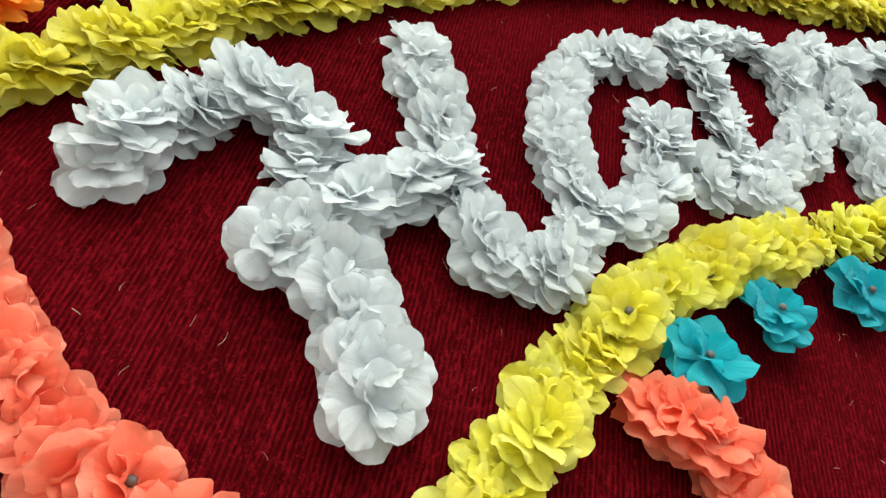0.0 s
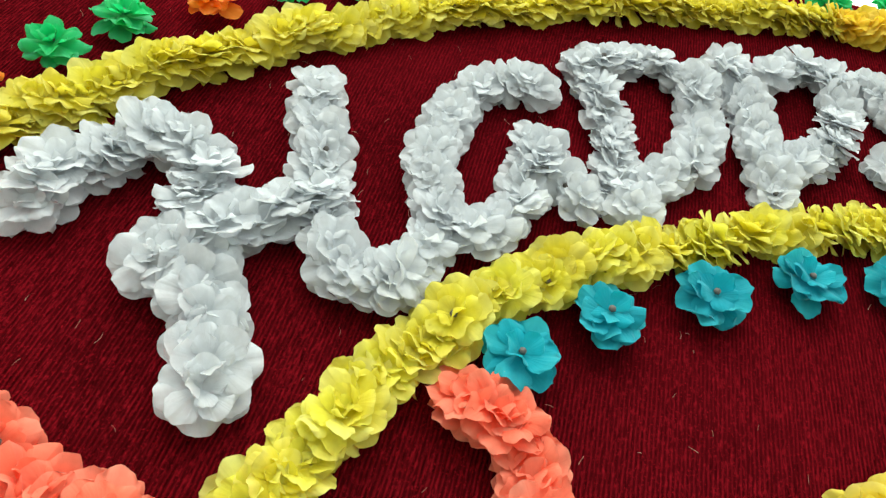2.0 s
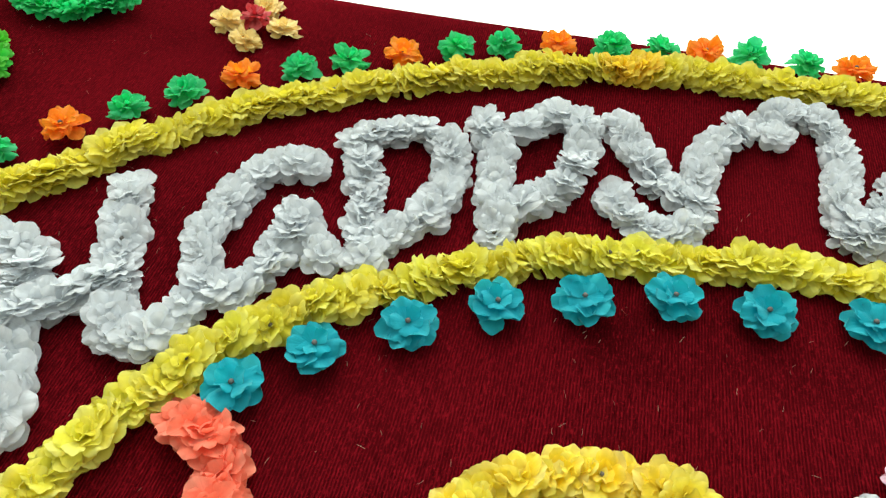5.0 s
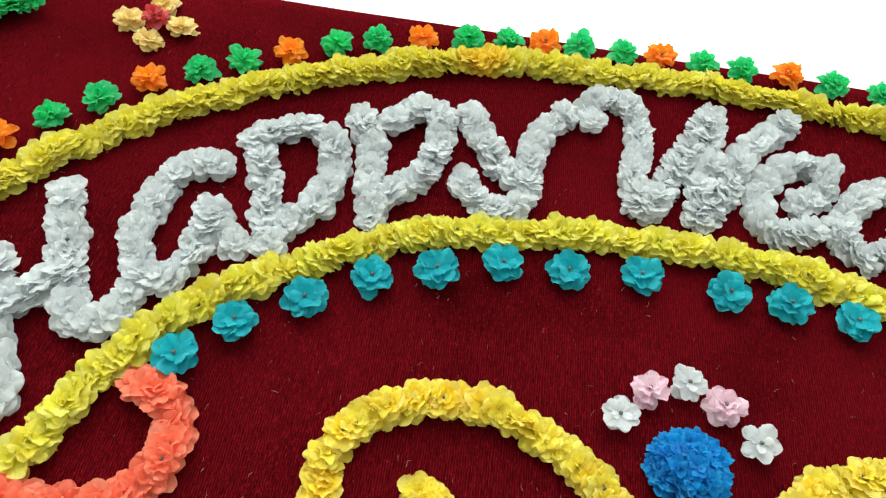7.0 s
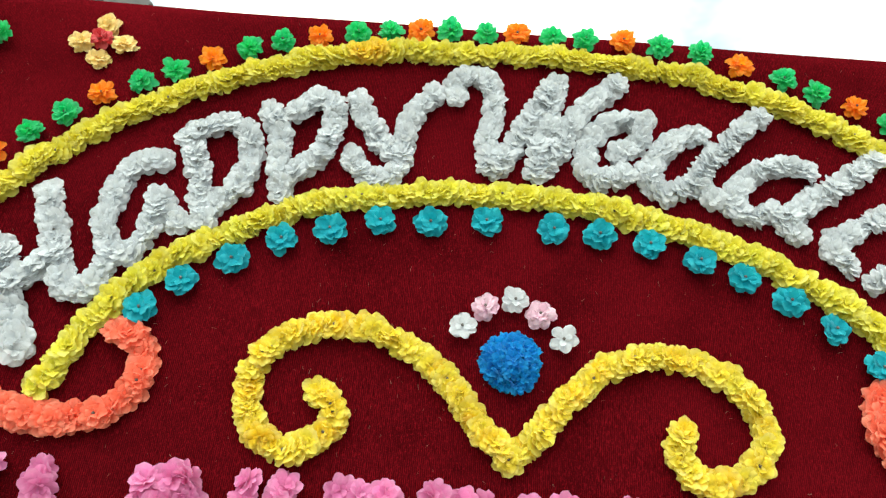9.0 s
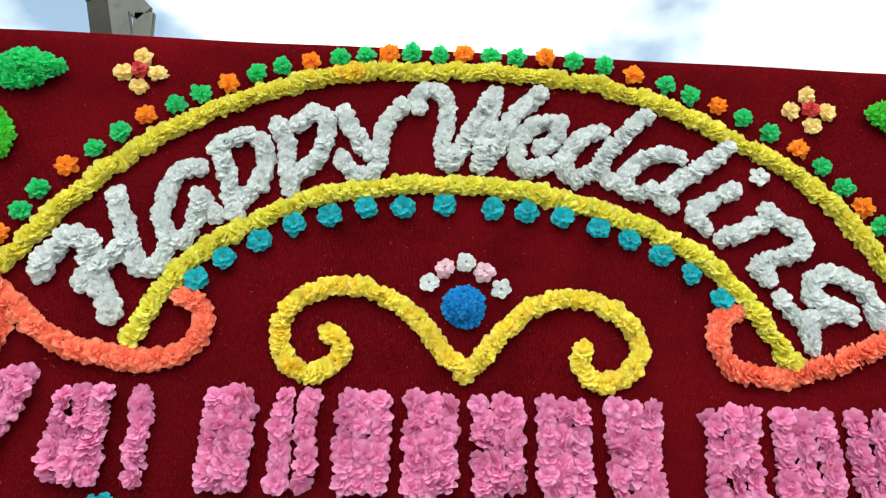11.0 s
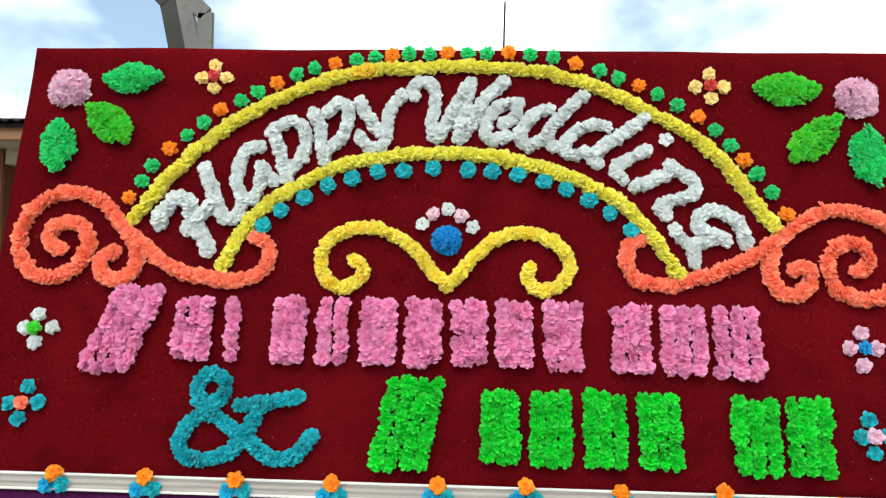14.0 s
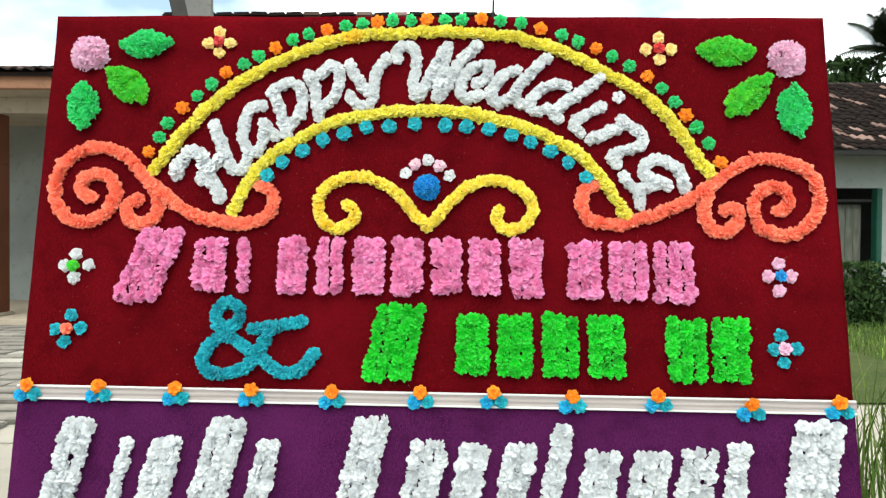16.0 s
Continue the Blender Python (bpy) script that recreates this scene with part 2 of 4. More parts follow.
FOLIAGE = rough_mat("dark_foliage", (0.014, 0.03, 0.01), (0.03, 0.055, 0.016), 3, 0.6, 0.1, 0.002, 0, (1, 1, 1), False)
FROND = rough_mat("palm_frond", (0.018, 0.032, 0.013), (0.03, 0.045, 0.018), 3, 0.6, 0.1, 0.002)
BARK = rough_mat("palm_bark", (0.12, 0.1, 0.08), (0.08, 0.07, 0.055), 6, 0.9, 0.5, 0.02)


# ---- building helpers ----
def link(name, mesh, parent=None, m=None, label=""):
    ob = new(name, mesh)
    if parent:
        ob.parent = parent
    if m is not None:
        ob.matrix_basis = m
    return tagged(ob, label)


def part(name, bm, material, parent, label=""):
    mesh = bpy.data.meshes.new(name)
    bm.to_mesh(mesh)
    bm.free()
    mesh.materials.append(material)
    return link(name, mesh, parent, None, label)


def raw_mesh(name, verts, faces, mats, smooth=True, index=None):
    mesh = bpy.data.meshes.new(name)
    mesh.from_pydata(verts, [], faces)
    for mt in mats:
        mesh.materials.append(mt)
    mesh.polygons.foreach_set("use_smooth", [smooth] * len(faces))
    if index:
        mesh.polygons.foreach_set("material_index", index)
    mesh.update()
    return mesh


def box_bm(x0, x1, y0, y1, z0, z1, bevel=0.0):
    bm = bmesh.new()
    bmesh.ops.create_cube(bm, size=1)
    for v in bm.verts:
        v.co = Vector((x0 + (v.co.x + 0.5) * (x1 - x0), y0 + (v.co.y + 0.5) * (y1 - y0), z0 + (v.co.z + 0.5) * (z1 - z0)))
    if bevel:
        bmesh.ops.bevel(bm, geom=bm.edges[:], offset=bevel, segments=2, affect="EDGES")
    return bm


def beam_bm(a, b, wide, deep, bevel=0.004):
    """A box beam from a to b."""
    a, b = Vector(a), Vector(b)
    bm = box_bm(-wide / 2, wide / 2, -deep / 2, deep / 2, 0, (b - a).length, bevel)
    turn = (b - a).to_track_quat("Z", "Y").to_matrix().to_4x4()
    bmesh.ops.transform(bm, matrix=Matrix.Translation(a) @ turn, verts=bm.verts[:])
    return bm


def thing(name, m, label, category, group="", kind=""):
    return tagged(link(name, None, None, m), label, category, group, kind)


# ---- flowers ----
# plane coordinates of the board: u to the right, v up the board, h out of it
FACE = BOARD @ pose(0, 0, 0, 90)


# along a petal, from its base to its tip: how far out, and how wide
OUTLINES = {3: ((0, 0.45, 0.82, 1), (0.14, 0.76, 1, 0.8)), 4: ((0, 0.36, 0.68, 0.91, 1), (0.14, 0.64, 1, 1, 0.78))}


def petal(rng, verts, faces, ang, R, W, elev, curl, ruffle, z0=0.0, nr=3, na=6):
    """One thin cloth petal: narrow at its base, with a broad round lobe, softly cupped and crinkled. W: its spread."""
    first, ph, ph2 = len(verts), rng.uniform(0, 6.3), rng.uniform(0, 6.3)
    ca, sa, ce, se = math.cos(ang), math.sin(ang), math.cos(elev), math.sin(elev)
    cup, tip, half, fold = rng.uniform(-0.12, 0.12), rng.uniform(-0.6, 0.4), 0.62 * W * R, rng.gauss(0, 0.02)
    reach, width = OUTLINES[nr]
    for r, w in zip(reach, width):
        for j in range(na + 1):
            a = 2 * j / na - 1
            x = R * r * (1 - 0.06 * a * a - 0.13 * a ** 4 + 0.012 * math.sin(5 * a + ph2))
            y = half * w * a
            z = R * r * r * (curl + ruffle * math.sin(2.8 * a + ph) + 0.03 * math.sin(6 * a + ph2))
            z += R * (cup * a * a * r * w + fold * (1 - abs(a)) * r + tip * max(0.0, r - 0.66) ** 2)
            x, z = x * ce - z * se, x * se + z * ce
            verts.append((x * ca - y * sa, x * sa + y * ca, z + z0))
    for i in range(nr):
        for j in range(na):
            p = first + i * (na + 1) + j
            faces.append((p, p + na + 1, p + na + 2, p + 1))


def ring_of(rng, verts, faces, count, R, width, elev, ruffle, z0=0.0, nr=3, na=6):
    off = rng.uniform(0, 6.3)
    for k in range(count):
        petal(rng, verts, faces, off + 6.2832 * k / count + rng.gauss(0, 0.12), R * rng.uniform(0.88, 1.08), width * rng.uniform(0.9, 1.1),
              radians(elev + rng.gauss(0, 7)), rng.uniform(-0.16, 0.14), ruffle * rng.uniform(0.4, 1.4), z0, nr, na)


def bead_mesh(verts, faces, z, r=0.0022):
    first = len(verts)
    for zz, rr in ((0, 0.3), (0.35, 1), (1, 0.9), (1.4, 0.35)):
        for k in range(6):
            verts.append((r * rr * math.cos(k * 1.0472), r * rr * math.sin(k * 1.0472), z + r * zz))
    for i in range(3):
        for k in range(6):
            faces.append((first + i * 6 + k, first + i * 6 + (k + 1) % 6, first + i * 6 + 6 + (k + 1) % 6, first + i * 6 + 6 + k))
    faces.append(tuple(first + 18 + k for k in range(6)))


def flower_meshes(name, mat, R, style, variants=6, fine=True):
    """Variants of one strung flower."""
    made = []
    for s in range(variants):
        rng = random.Random(f"{name}{s}")
        verts, faces = [], []
        q = (4, 8) if fine else (3, 5)
        for count, scale, width, elev, ruffle, z0 in style:
            ring_of(rng, verts, faces, count, R * scale, width, elev, ruffle, z0 * R, *q)
        made.append(raw_mesh(name, verts, faces, [mat]))
    return made


# rings of petals: count, reach, half spread, rise in degrees, ruffle, height
ROUND = [(5, 1.0, 0.68, -8, 0.04, 0.0), (5, 0.97, 0.68, 7, 0.05, 0.07), (5, 0.84, 0.68, 23, 0.07, 0.13), (4, 0.56, 0.7, 46, 0.08, 0.16)]
WAVY = [(6, 1.0, 0.62, -9, 0.06, 0.0), (6, 0.96, 0.62, 9, 0.08, 0.07), (5, 0.82, 0.66, 28, 0.1, 0.13), (4, 0.55, 0.68, 52, 0.12, 0.15)]
FRILL = [(7, 1.0, 0.52, -6, 0.08, 0.0), (7, 0.94, 0.52, 12, 0.1, 0.07), (6, 0.8, 0.54, 30, 0.12, 0.12), (5, 0.56, 0.58, 52, 0.14, 0.14)]
OPEN = [(8, 1.0, 0.64, 2, 0.08, 0.0), (7, 0.92, 0.66, 13, 0.11, 0.07), (5, 0.62, 0.74, 31, 0.13, 0.12)]
CUPPED = [(5, 1.0, 0.62, 0, 0.02, 0.0), (5, 0.97, 0.62, 9, 0.03, 0.09), (3, 0.62, 0.66, 30, 0.05, 0.13)]

SETS = {
    "white": flower_meshes("flower", WHITE, 0.0209, ROUND, 8),
    "broad_white": flower_meshes("flower", WHITE, 0.0245, ROUND, 8),
    "lemon": flower_meshes("flower", LEMON, 0.0217, WAVY, 8),
    "yellow": flower_meshes("flower", YELLOW, 0.0217, WAVY, 8),
    "gold": flower_meshes("flower", GOLD, 0.0205, WAVY, 6),
    "amber": flower_meshes("flower", AMBER, 0.0225, WAVY, 3),
    "coral": flower_meshes("flower", CORAL, 0.0222, WAVY, 6),
    "pink": flower_meshes("flower", PINK, 0.0225, WAVY, 5, False),
    "emerald": flower_meshes("flower", EMERALD, 0.0225, FRILL, 5, False),
    "aqua": flower_meshes("flower", TEAL, 0.022, FRILL, 5, False),
    "far_white": flower_meshes("flower", WHITE, 0.0225, WAVY, 5, False),
    "leaf": flower_meshes("tuft", LEAF, 0.021, FRILL, 5, False),
    "mint": flower_meshes("tuft", MINT, 0.021, FRILL, 4, False),
    "blue": flower_meshes("tuft", BLUE, 0.0155, FRILL, 5, False),
    "lilac": flower_meshes("tuft", LILAC, 0.021, FRILL, 4, False),
}


def smooth_line(points, step):
    """Even places along a smooth curve through the points: u, v, direction."""
    p = [Vector((*a, 0)) for a in points]
    p = [2 * p[0] - p[1]] + p + [2 * p[-1] - p[-2]]
    dense = []
    for i in range(1, len(p) - 2):
        for k in range(16):
            t = k / 16
            dense.append(0.5 * (2 * p[i] + (p[i + 1] - p[i - 1]) * t + (2 * p[i - 1] - 5 * p[i] + 4 * p[i + 1] - p[i + 2]) * t * t
                                + (3 * p[i] - p[i - 1] - 3 * p[i + 1] + p[i + 2]) * t ** 3))
    dense.append(p[-2])
    far = [0.0]
    for a, b in zip(dense, dense[1:]):
        far.append(far[-1] + (b - a).length)
    count = max(2, round(far[-1] / step) + 1)
    out, at = [], 0
    for k in range(count):
        d = far[-1] * k / (count - 1)
        while at < len(far) - 2 and far[at + 1] < d:
            at += 1
        f = (d - far[at]) / max(1e-9, far[at + 1] - far[at])
        way = dense[at + 1] - dense[at]
        out.append((*dense[at].lerp(dense[at + 1], f).xy, math.atan2(way.y, way.x)))
    return out


BEADS = {}


def bead_data(z):
    if z not in BEADS:
        verts, faces = [], []
        bead_mesh(verts, faces, z)
        BEADS[z] = raw_mesh("bead", verts, faces, [BEAD])
    return BEADS[z]


def strung(name, label, category, strokes, flowers, step=0.0165, lean=32, group="", lift=0.007, beads=0.22, accent=None, broad=()):
    """Flowers pinned close together along strokes: one thing, each flower a part. broad: strokes of larger white flowers."""
    u0 = sum(p[0] for s in strokes for p in s) / sum(len(s) for s in strokes)
    v0 = sum(p[1] for s in strokes for p in s) / sum(len(s) for s in strokes)
    ob = thing(name, FACE @ pose(u0, v0, 0), label, category, group)
    rng = random.Random(f"{u0:.3f}{v0:.3f}")
    for n, stroke in enumerate(strokes):
        places = smooth_line(stroke, step)
        sign, last, steep = rng.choice((-1, 1)), len(places) - 1, 1.0
        kinds = SETS["broad_white"] if n in broad else flowers
        for k, (u, v, way) in enumerate(places):
            if rng.random() < 0.12:
                sign = -sign
            if rng.random() < 0.2:
                steep = rng.choice((0.3, 0.6, 1.0, 1.5))
            tip = sign * rng.gauss(lean * steep, 9)
            if k == 0:
                tip = -12
            elif k == last:
                tip = 12
            side = rng.gauss(0, 15)
            off = rng.gauss(0, 0.0016)
            m = (Matrix.Translation((u - u0 - off * math.sin(way), v - v0 + off * math.cos(way), lift + rng.uniform(-0.003, 0.006)))
                 @ Matrix.Rotation(way, 4, "Z") @ Matrix.Rotation(radians(tip), 4, "Y") @ Matrix.Rotation(radians(side), 4, "X")
                 @ Matrix.Rotation(rng.uniform(0, 6.3), 4, "Z") @ Matrix.Scale(rng.uniform(0.9, 1.07), 4))
            near = accent and abs(u - accent[0]) < accent[1]
            f = link("flower", rng.choice(accent[2] if near else kinds), ob, m)
            if rng.random() < beads:
                link("bead", bead_data(0.0045), f, Matrix.Identity(4))
    return ob


LAYERS = {}


def layer_mesh(key, mat, R, count, width, elev, ruffle, z0, s):
    if (key, s) not in LAYERS:
        rng = random.Random(f"{key}{s}")
        verts, faces = [], []
        ring_of(rng, verts, faces, count, R, width, elev, ruffle, z0, 4, 8)
        LAYERS[key, s] = raw_mesh("petal_layer", verts, faces, [mat])
    return LAYERS[key, s]


def bloom(parent, key, mat, R, style, rng, with_bead=True):
    """The petal layers and bead of one loose flower, under parent."""
    for i, (count, scale, width, elev, ruffle, z0) in enumerate(style):
        link("petal_layer", layer_mesh((key, i), mat, R * scale, count, width, elev, ruffle, R * z0, rng.randrange(5)), parent,
             Matrix.Rotation(rng.uniform(0, 6.3), 4, "Z"))
    if with_bead:
        link("bead", bead_data(round(R * 0.2, 4)), parent, Matrix.Identity(4))


def loose_flower(u, v, key, mat, R, style, label, group, rng, tip=5):
    ob = thing("flower", FACE @ pose(u, v, 0.012, rng.gauss(0, tip), rng.gauss(0, tip), rng.uniform(0, 360)), label, "flower", group)
    bloom(ob, key, mat, R * rng.uniform(0.93, 1.06), style, rng)
    return ob


def cluster(name, label, places, group="", scale=1.0):
    """A small motif: places are (u, v, key, mat, R, h); each flower is a part with its layers."""
    u0, v0 = places[0][0], places[0][1]
    ob = thing(name, FACE @ pose(u0, v0, 0), label, "flower motif", group)
    rng = random.Random(f"{u0}{v0}")
    for u, v, key, mat, R, h in places:
        f = link("flower", None, ob, pose(u - u0, v - v0, h, rng.gauss(0, 9), rng.gauss(0, 9), rng.uniform(0, 360)))
        bloom(f, key, mat, R, WAVY, rng, False)
    return ob


# ---- where things lie on the board (u, v) ----
UPPER_ARC = [
    [(-0.844, 0.496), (-0.791, 0.58), (-0.738, 0.646), (-0.683, 0.706), (-0.626, 0.758), (-0.565, 0.801), (-0.502, 0.838), (-0.437, 0.871), (-0.372, 0.898), (-0.304, 0.919), (-0.238, 0.933), (-0.171, 0.938), (-0.103, 0.942), (-0.036, 0.947), (0.032, 0.948), (0.099, 0.944), (0.164, 0.94), (0.231, 0.933), (0.296, 0.916), (0.362, 0.894), (0.425, 0.864), (0.487, 0.831), (0.548, 0.795), (0.608, 0.758), (0.665, 0.709), (0.719, 0.644), (0.769, 0.566), (0.821, 0.487)],
]
LOWER_ARC = [
    [(-0.597, 0.373), (-0.579, 0.417), (-0.558, 0.463), (-0.533, 0.5), (-0.487, 0.546), (-0.438, 0.58), (-0.389, 0.612), (-0.339, 0.637), (-0.287, 0.656), (-0.224, 0.672), (-0.159, 0.681), (-0.093, 0.688), (-0.029, 0.69), (0.034, 0.688), (0.099, 0.68), (0.163, 0.669), (0.227, 0.651), (0.29, 0.629), (0.353, 0.6), (0.414, 0.565), (0.471, 0.511), (0.514, 0.45), (0.54, 0.407), (0.559, 0.366)],
]
LETTER_H = [
    [(-0.776, 0.485), (-0.77, 0.515), (-0.755, 0.531), (-0.74, 0.552), (-0.719, 0.557), (-0.7, 0.538), (-0.694, 0.507), (-0.684, 0.485), (-0.67, 0.469), (-0.658, 0.451), (-0.649, 0.434), (-0.643, 0.42), (-0.64, 0.413)],
    [(-0.672, 0.639), (-0.656, 0.602), (-0.64, 0.566), (-0.624, 0.534), (-0.611, 0.509), (-0.59, 0.498), (-0.573, 0.509), (-0.569, 0.534)],
    [(-0.698, 0.469), (-0.687, 0.487), (-0.672, 0.506), (-0.654, 0.522), (-0.642, 0.541)],
]
LETTER_A = [
    [(-0.529, 0.704), (-0.554, 0.701), (-0.575, 0.676), (-0.581, 0.643), (-0.581, 0.61), (-0.577, 0.58), (-0.561, 0.559), (-0.54, 0.556), (-0.525, 0.574), (-0.518, 0.601), (-0.52, 0.635)],
    [(-0.521, 0.65), (-0.501, 0.627), (-0.485, 0.607)],
]
LETTER_P = [
    [(-0.501, 0.743), (-0.481, 0.712), (-0.471, 0.682), (-0.461, 0.647), (-0.451, 0.613)],
    [(-0.498, 0.75), (-0.477, 0.766), (-0.452, 0.777), (-0.424, 0.77), (-0.408, 0.743), (-0.407, 0.704), (-0.418, 0.669), (-0.434, 0.646), (-0.448, 0.638)],
]
LETTER_P2 = [
    [(-0.388, 0.801), (-0.371, 0.764), (-0.365, 0.72), (-0.358, 0.684), (-0.355, 0.666)],
    [(-0.353, 0.806), (-0.327, 0.831), (-0.301, 0.821), (-0.294, 0.785), (-0.306, 0.741), (-0.324, 0.715), (-0.341, 0.703)],
]
LETTER_Y = [
    [(-0.265, 0.841), (-0.251, 0.803), (-0.228, 0.773), (-0.21, 0.75)],
    [(-0.152, 0.856), (-0.18, 0.818), (-0.191, 0.773), (-0.192, 0.731), (-0.209, 0.705), (-0.233, 0.706), (-0.25, 0.72), (-0.262, 0.735)],
]
LETTER_W = [
    [(-0.119, 0.857), (-0.122, 0.884), (-0.09, 0.901), (-0.065, 0.879), (-0.063, 0.825), (-0.071, 0.772), (-0.06, 0.732), (-0.038, 0.762), (-0.016, 0.808), (0.011, 0.858), (0.033, 0.9)],
    [(0.032, 0.886), (0.023, 0.838), (0.012, 0.784), (0.002, 0.731), (0.031, 0.767), (0.056, 0.823), (0.088, 0.867), (0.127, 0.899)],
]
LETTER_E = [
    [(0.124, 0.775), (0.154, 0.802), (0.163, 0.835), (0.141, 0.838), (0.104, 0.819), (0.079, 0.778), (0.076, 0.744), (0.096, 0.728), (0.133, 0.739)],
]
LETTER_D = [
    [(0.248, 0.821), (0.209, 0.807), (0.176, 0.769), (0.167, 0.731), (0.194, 0.715), (0.231, 0.737)],
    [(0.339, 0.861), (0.291, 0.813), (0.253, 0.77), (0.238, 0.732), (0.256, 0.711)],
]
LETTER_D2 = [
    [(0.399, 0.767), (0.375, 0.778), (0.338, 0.769), (0.301, 0.74), (0.283, 0.705), (0.304, 0.687), (0.339, 0.697)],
    [(0.5, 0.798), (0.463, 0.765), (0.425, 0.741), (0.387, 0.714), (0.355, 0.686), (0.369, 0.664)],
]
LETTER_I = [
    [(0.5, 0.707), (0.463, 0.685), (0.425, 0.661), (0.414, 0.644), (0.434, 0.626)],
]
LETTER_N = [
    [(0.464, 0.599), (0.508, 0.619), (0.551, 0.641)],
    [(0.559, 0.664), (0.572, 0.649), (0.593, 0.639), (0.62, 0.611), (0.612, 0.58), (0.578, 0.569), (0.543, 0.558), (0.524, 0.545), (0.542, 0.525)],
]
LETTER_G = [
    [(0.559, 0.483), (0.577, 0.462), (0.602, 0.44), (0.604, 0.399)],
    [(0.739, 0.452), (0.734, 0.48), (0.714, 0.515), (0.682, 0.532), (0.648, 0.537), (0.622, 0.518), (0.618, 0.495), (0.637, 0.48), (0.663, 0.47), (0.69, 0.461)],
    [(0.61, 0.447), (0.639, 0.455), (0.671, 0.466)],
]
SCROLL = [
    [(-0.257, 0.396), (-0.237, 0.374), (-0.244, 0.343), (-0.279, 0.322), (-0.317, 0.332), (-0.342, 0.367), (-0.345, 0.409), (-0.325, 0.445), (-0.287, 0.469), (-0.23, 0.48), (-0.171, 0.466), (-0.118, 0.433), (-0.08, 0.394), (-0.049, 0.357), (-0.022, 0.332)],
    [(-0.022, 0.332), (0.017, 0.369), (0.052, 0.412), (0.094, 0.447), (0.145, 0.469), (0.196, 0.471), (0.244, 0.453), (0.276, 0.423), (0.288, 0.384), (0.272, 0.344), (0.237, 0.323), (0.204, 0.325), (0.184, 0.348), (0.19, 0.382)],
]
CORAL_LEFT = [
    [(-1.02, 0.415), (-1.044, 0.419), (-1.06, 0.448), (-1.047, 0.472), (-1.013, 0.485), (-0.972, 0.472), (-0.952, 0.438), (-0.96, 0.395), (-0.985, 0.356), (-1.036, 0.336), (-1.092, 0.35), (-1.126, 0.394), (-1.137, 0.451), (-1.123, 0.508), (-1.083, 0.549), (-1.023, 0.566), (-0.96, 0.556), (-0.914, 0.527), (-0.869, 0.473), (-0.816, 0.43), (-0.762, 0.39), (-0.698, 0.355), (-0.589, 0.336), (-0.545, 0.338), (-0.51, 0.349), (-0.484, 0.376), (-0.479, 0.414), (-0.497, 0.441), (-0.522, 0.449)],
    [(-0.847, 0.451), (-0.825, 0.413), (-0.823, 0.369), (-0.845, 0.339), (-0.88, 0.333), (-0.91, 0.357), (-0.912, 0.395), (-0.882, 0.406)],
]
CORAL_RIGHT = [
    [(0.473, 0.456), (0.444, 0.443), (0.431, 0.402), (0.448, 0.363), (0.492, 0.342), (0.553, 0.342), (0.616, 0.36), (0.68, 0.382), (0.745, 0.414), (0.804, 0.453), (0.865, 0.496), (0.923, 0.532), (0.989, 0.544), (1.057, 0.529), (1.108, 0.498), (1.13, 0.447), (1.122, 0.389), (1.09, 0.342), (1.031, 0.313), (0.971, 0.324), (0.939, 0.36), (0.941, 0.415), (0.971, 0.452), (1.02, 0.457), (1.043, 0.425), (1.026, 0.389), (1.005, 0.383)],
    [(0.809, 0.439), (0.793, 0.397), (0.795, 0.354), (0.82, 0.322), (0.868, 0.329), (0.89, 0.36), (0.882, 0.389), (0.851, 0.386)],
]
AMPERSAND = [
    [(-0.339, -0.042), (-0.374, -0.088), (-0.428, -0.097), (-0.485, -0.059), (-0.54, -0.025), (-0.598, 0.019), (-0.628, 0.069), (-0.593, 0.106), (-0.555, 0.075), (-0.578, 0.031), (-0.629, -0.007), (-0.656, -0.056), (-0.639, -0.094), (-0.579, -0.101), (-0.527, -0.076), (-0.496, -0.032), (-0.473, 0.014)],
    [(-0.519, 0.027), (-0.448, 0.035), (-0.38, 0.049)],
]
RING_ORANGE = [(-0.863, 0.5536), (-0.7727, 0.693), (-0.6457, 0.8085), (-0.4978, 0.8891), (-0.3406, 0.9509), (-0.1835, 0.9781), (-0.0307, 0.9869), (0.1385, 0.99), (0.3216, 0.9573), (0.4896, 0.8928), (0.6428, 0.8012), (0.7525, 0.6777), (0.8467, 0.5309)]
RING_GREEN = [(-0.8347, 0.5994), (-0.8131, 0.6451), (-0.729, 0.733), (-0.6873, 0.7691), (-0.5934, 0.8373), (-0.5479, 0.8631), (-0.4451, 0.918), (-0.3976, 0.9372), (-0.2822, 0.966), (-0.2313, 0.9724), (-0.1375, 0.9831), (-0.0798, 0.9839), (0.0249, 0.986), (0.0781, 0.9861), (0.1983, 0.9845), (0.2606, 0.9771), (0.3855, 0.9366), (0.4348, 0.9146), (0.5387, 0.8654), (0.5907, 0.8353), (0.6837, 0.7621), (0.7215, 0.7194), (0.7814, 0.6401), (0.8159, 0.5882)]
TEAL_ROW = [(-0.5008, 0.4812), (-0.4576, 0.5245), (-0.3985, 0.5594), (-0.3384, 0.594), (-0.2753, 0.6149), (-0.2089, 0.6329), (-0.14, 0.6368), (-0.063, 0.6454), (0.0299, 0.642), (0.0928, 0.6389), (0.1611, 0.63), (0.2285, 0.6115), (0.2863, 0.5908), (0.3441, 0.5634), (0.3962, 0.5282), (0.4477, 0.4801)]
CROWN = [(-0.0874, 0.4906), (-0.0584, 0.52), (-0.0209, 0.5329), (0.0131, 0.5153), (0.0429, 0.4846)]
I_DOT = [(0.552, 0.734)]
BLUE_POM = [(-0.023, 0.45)]
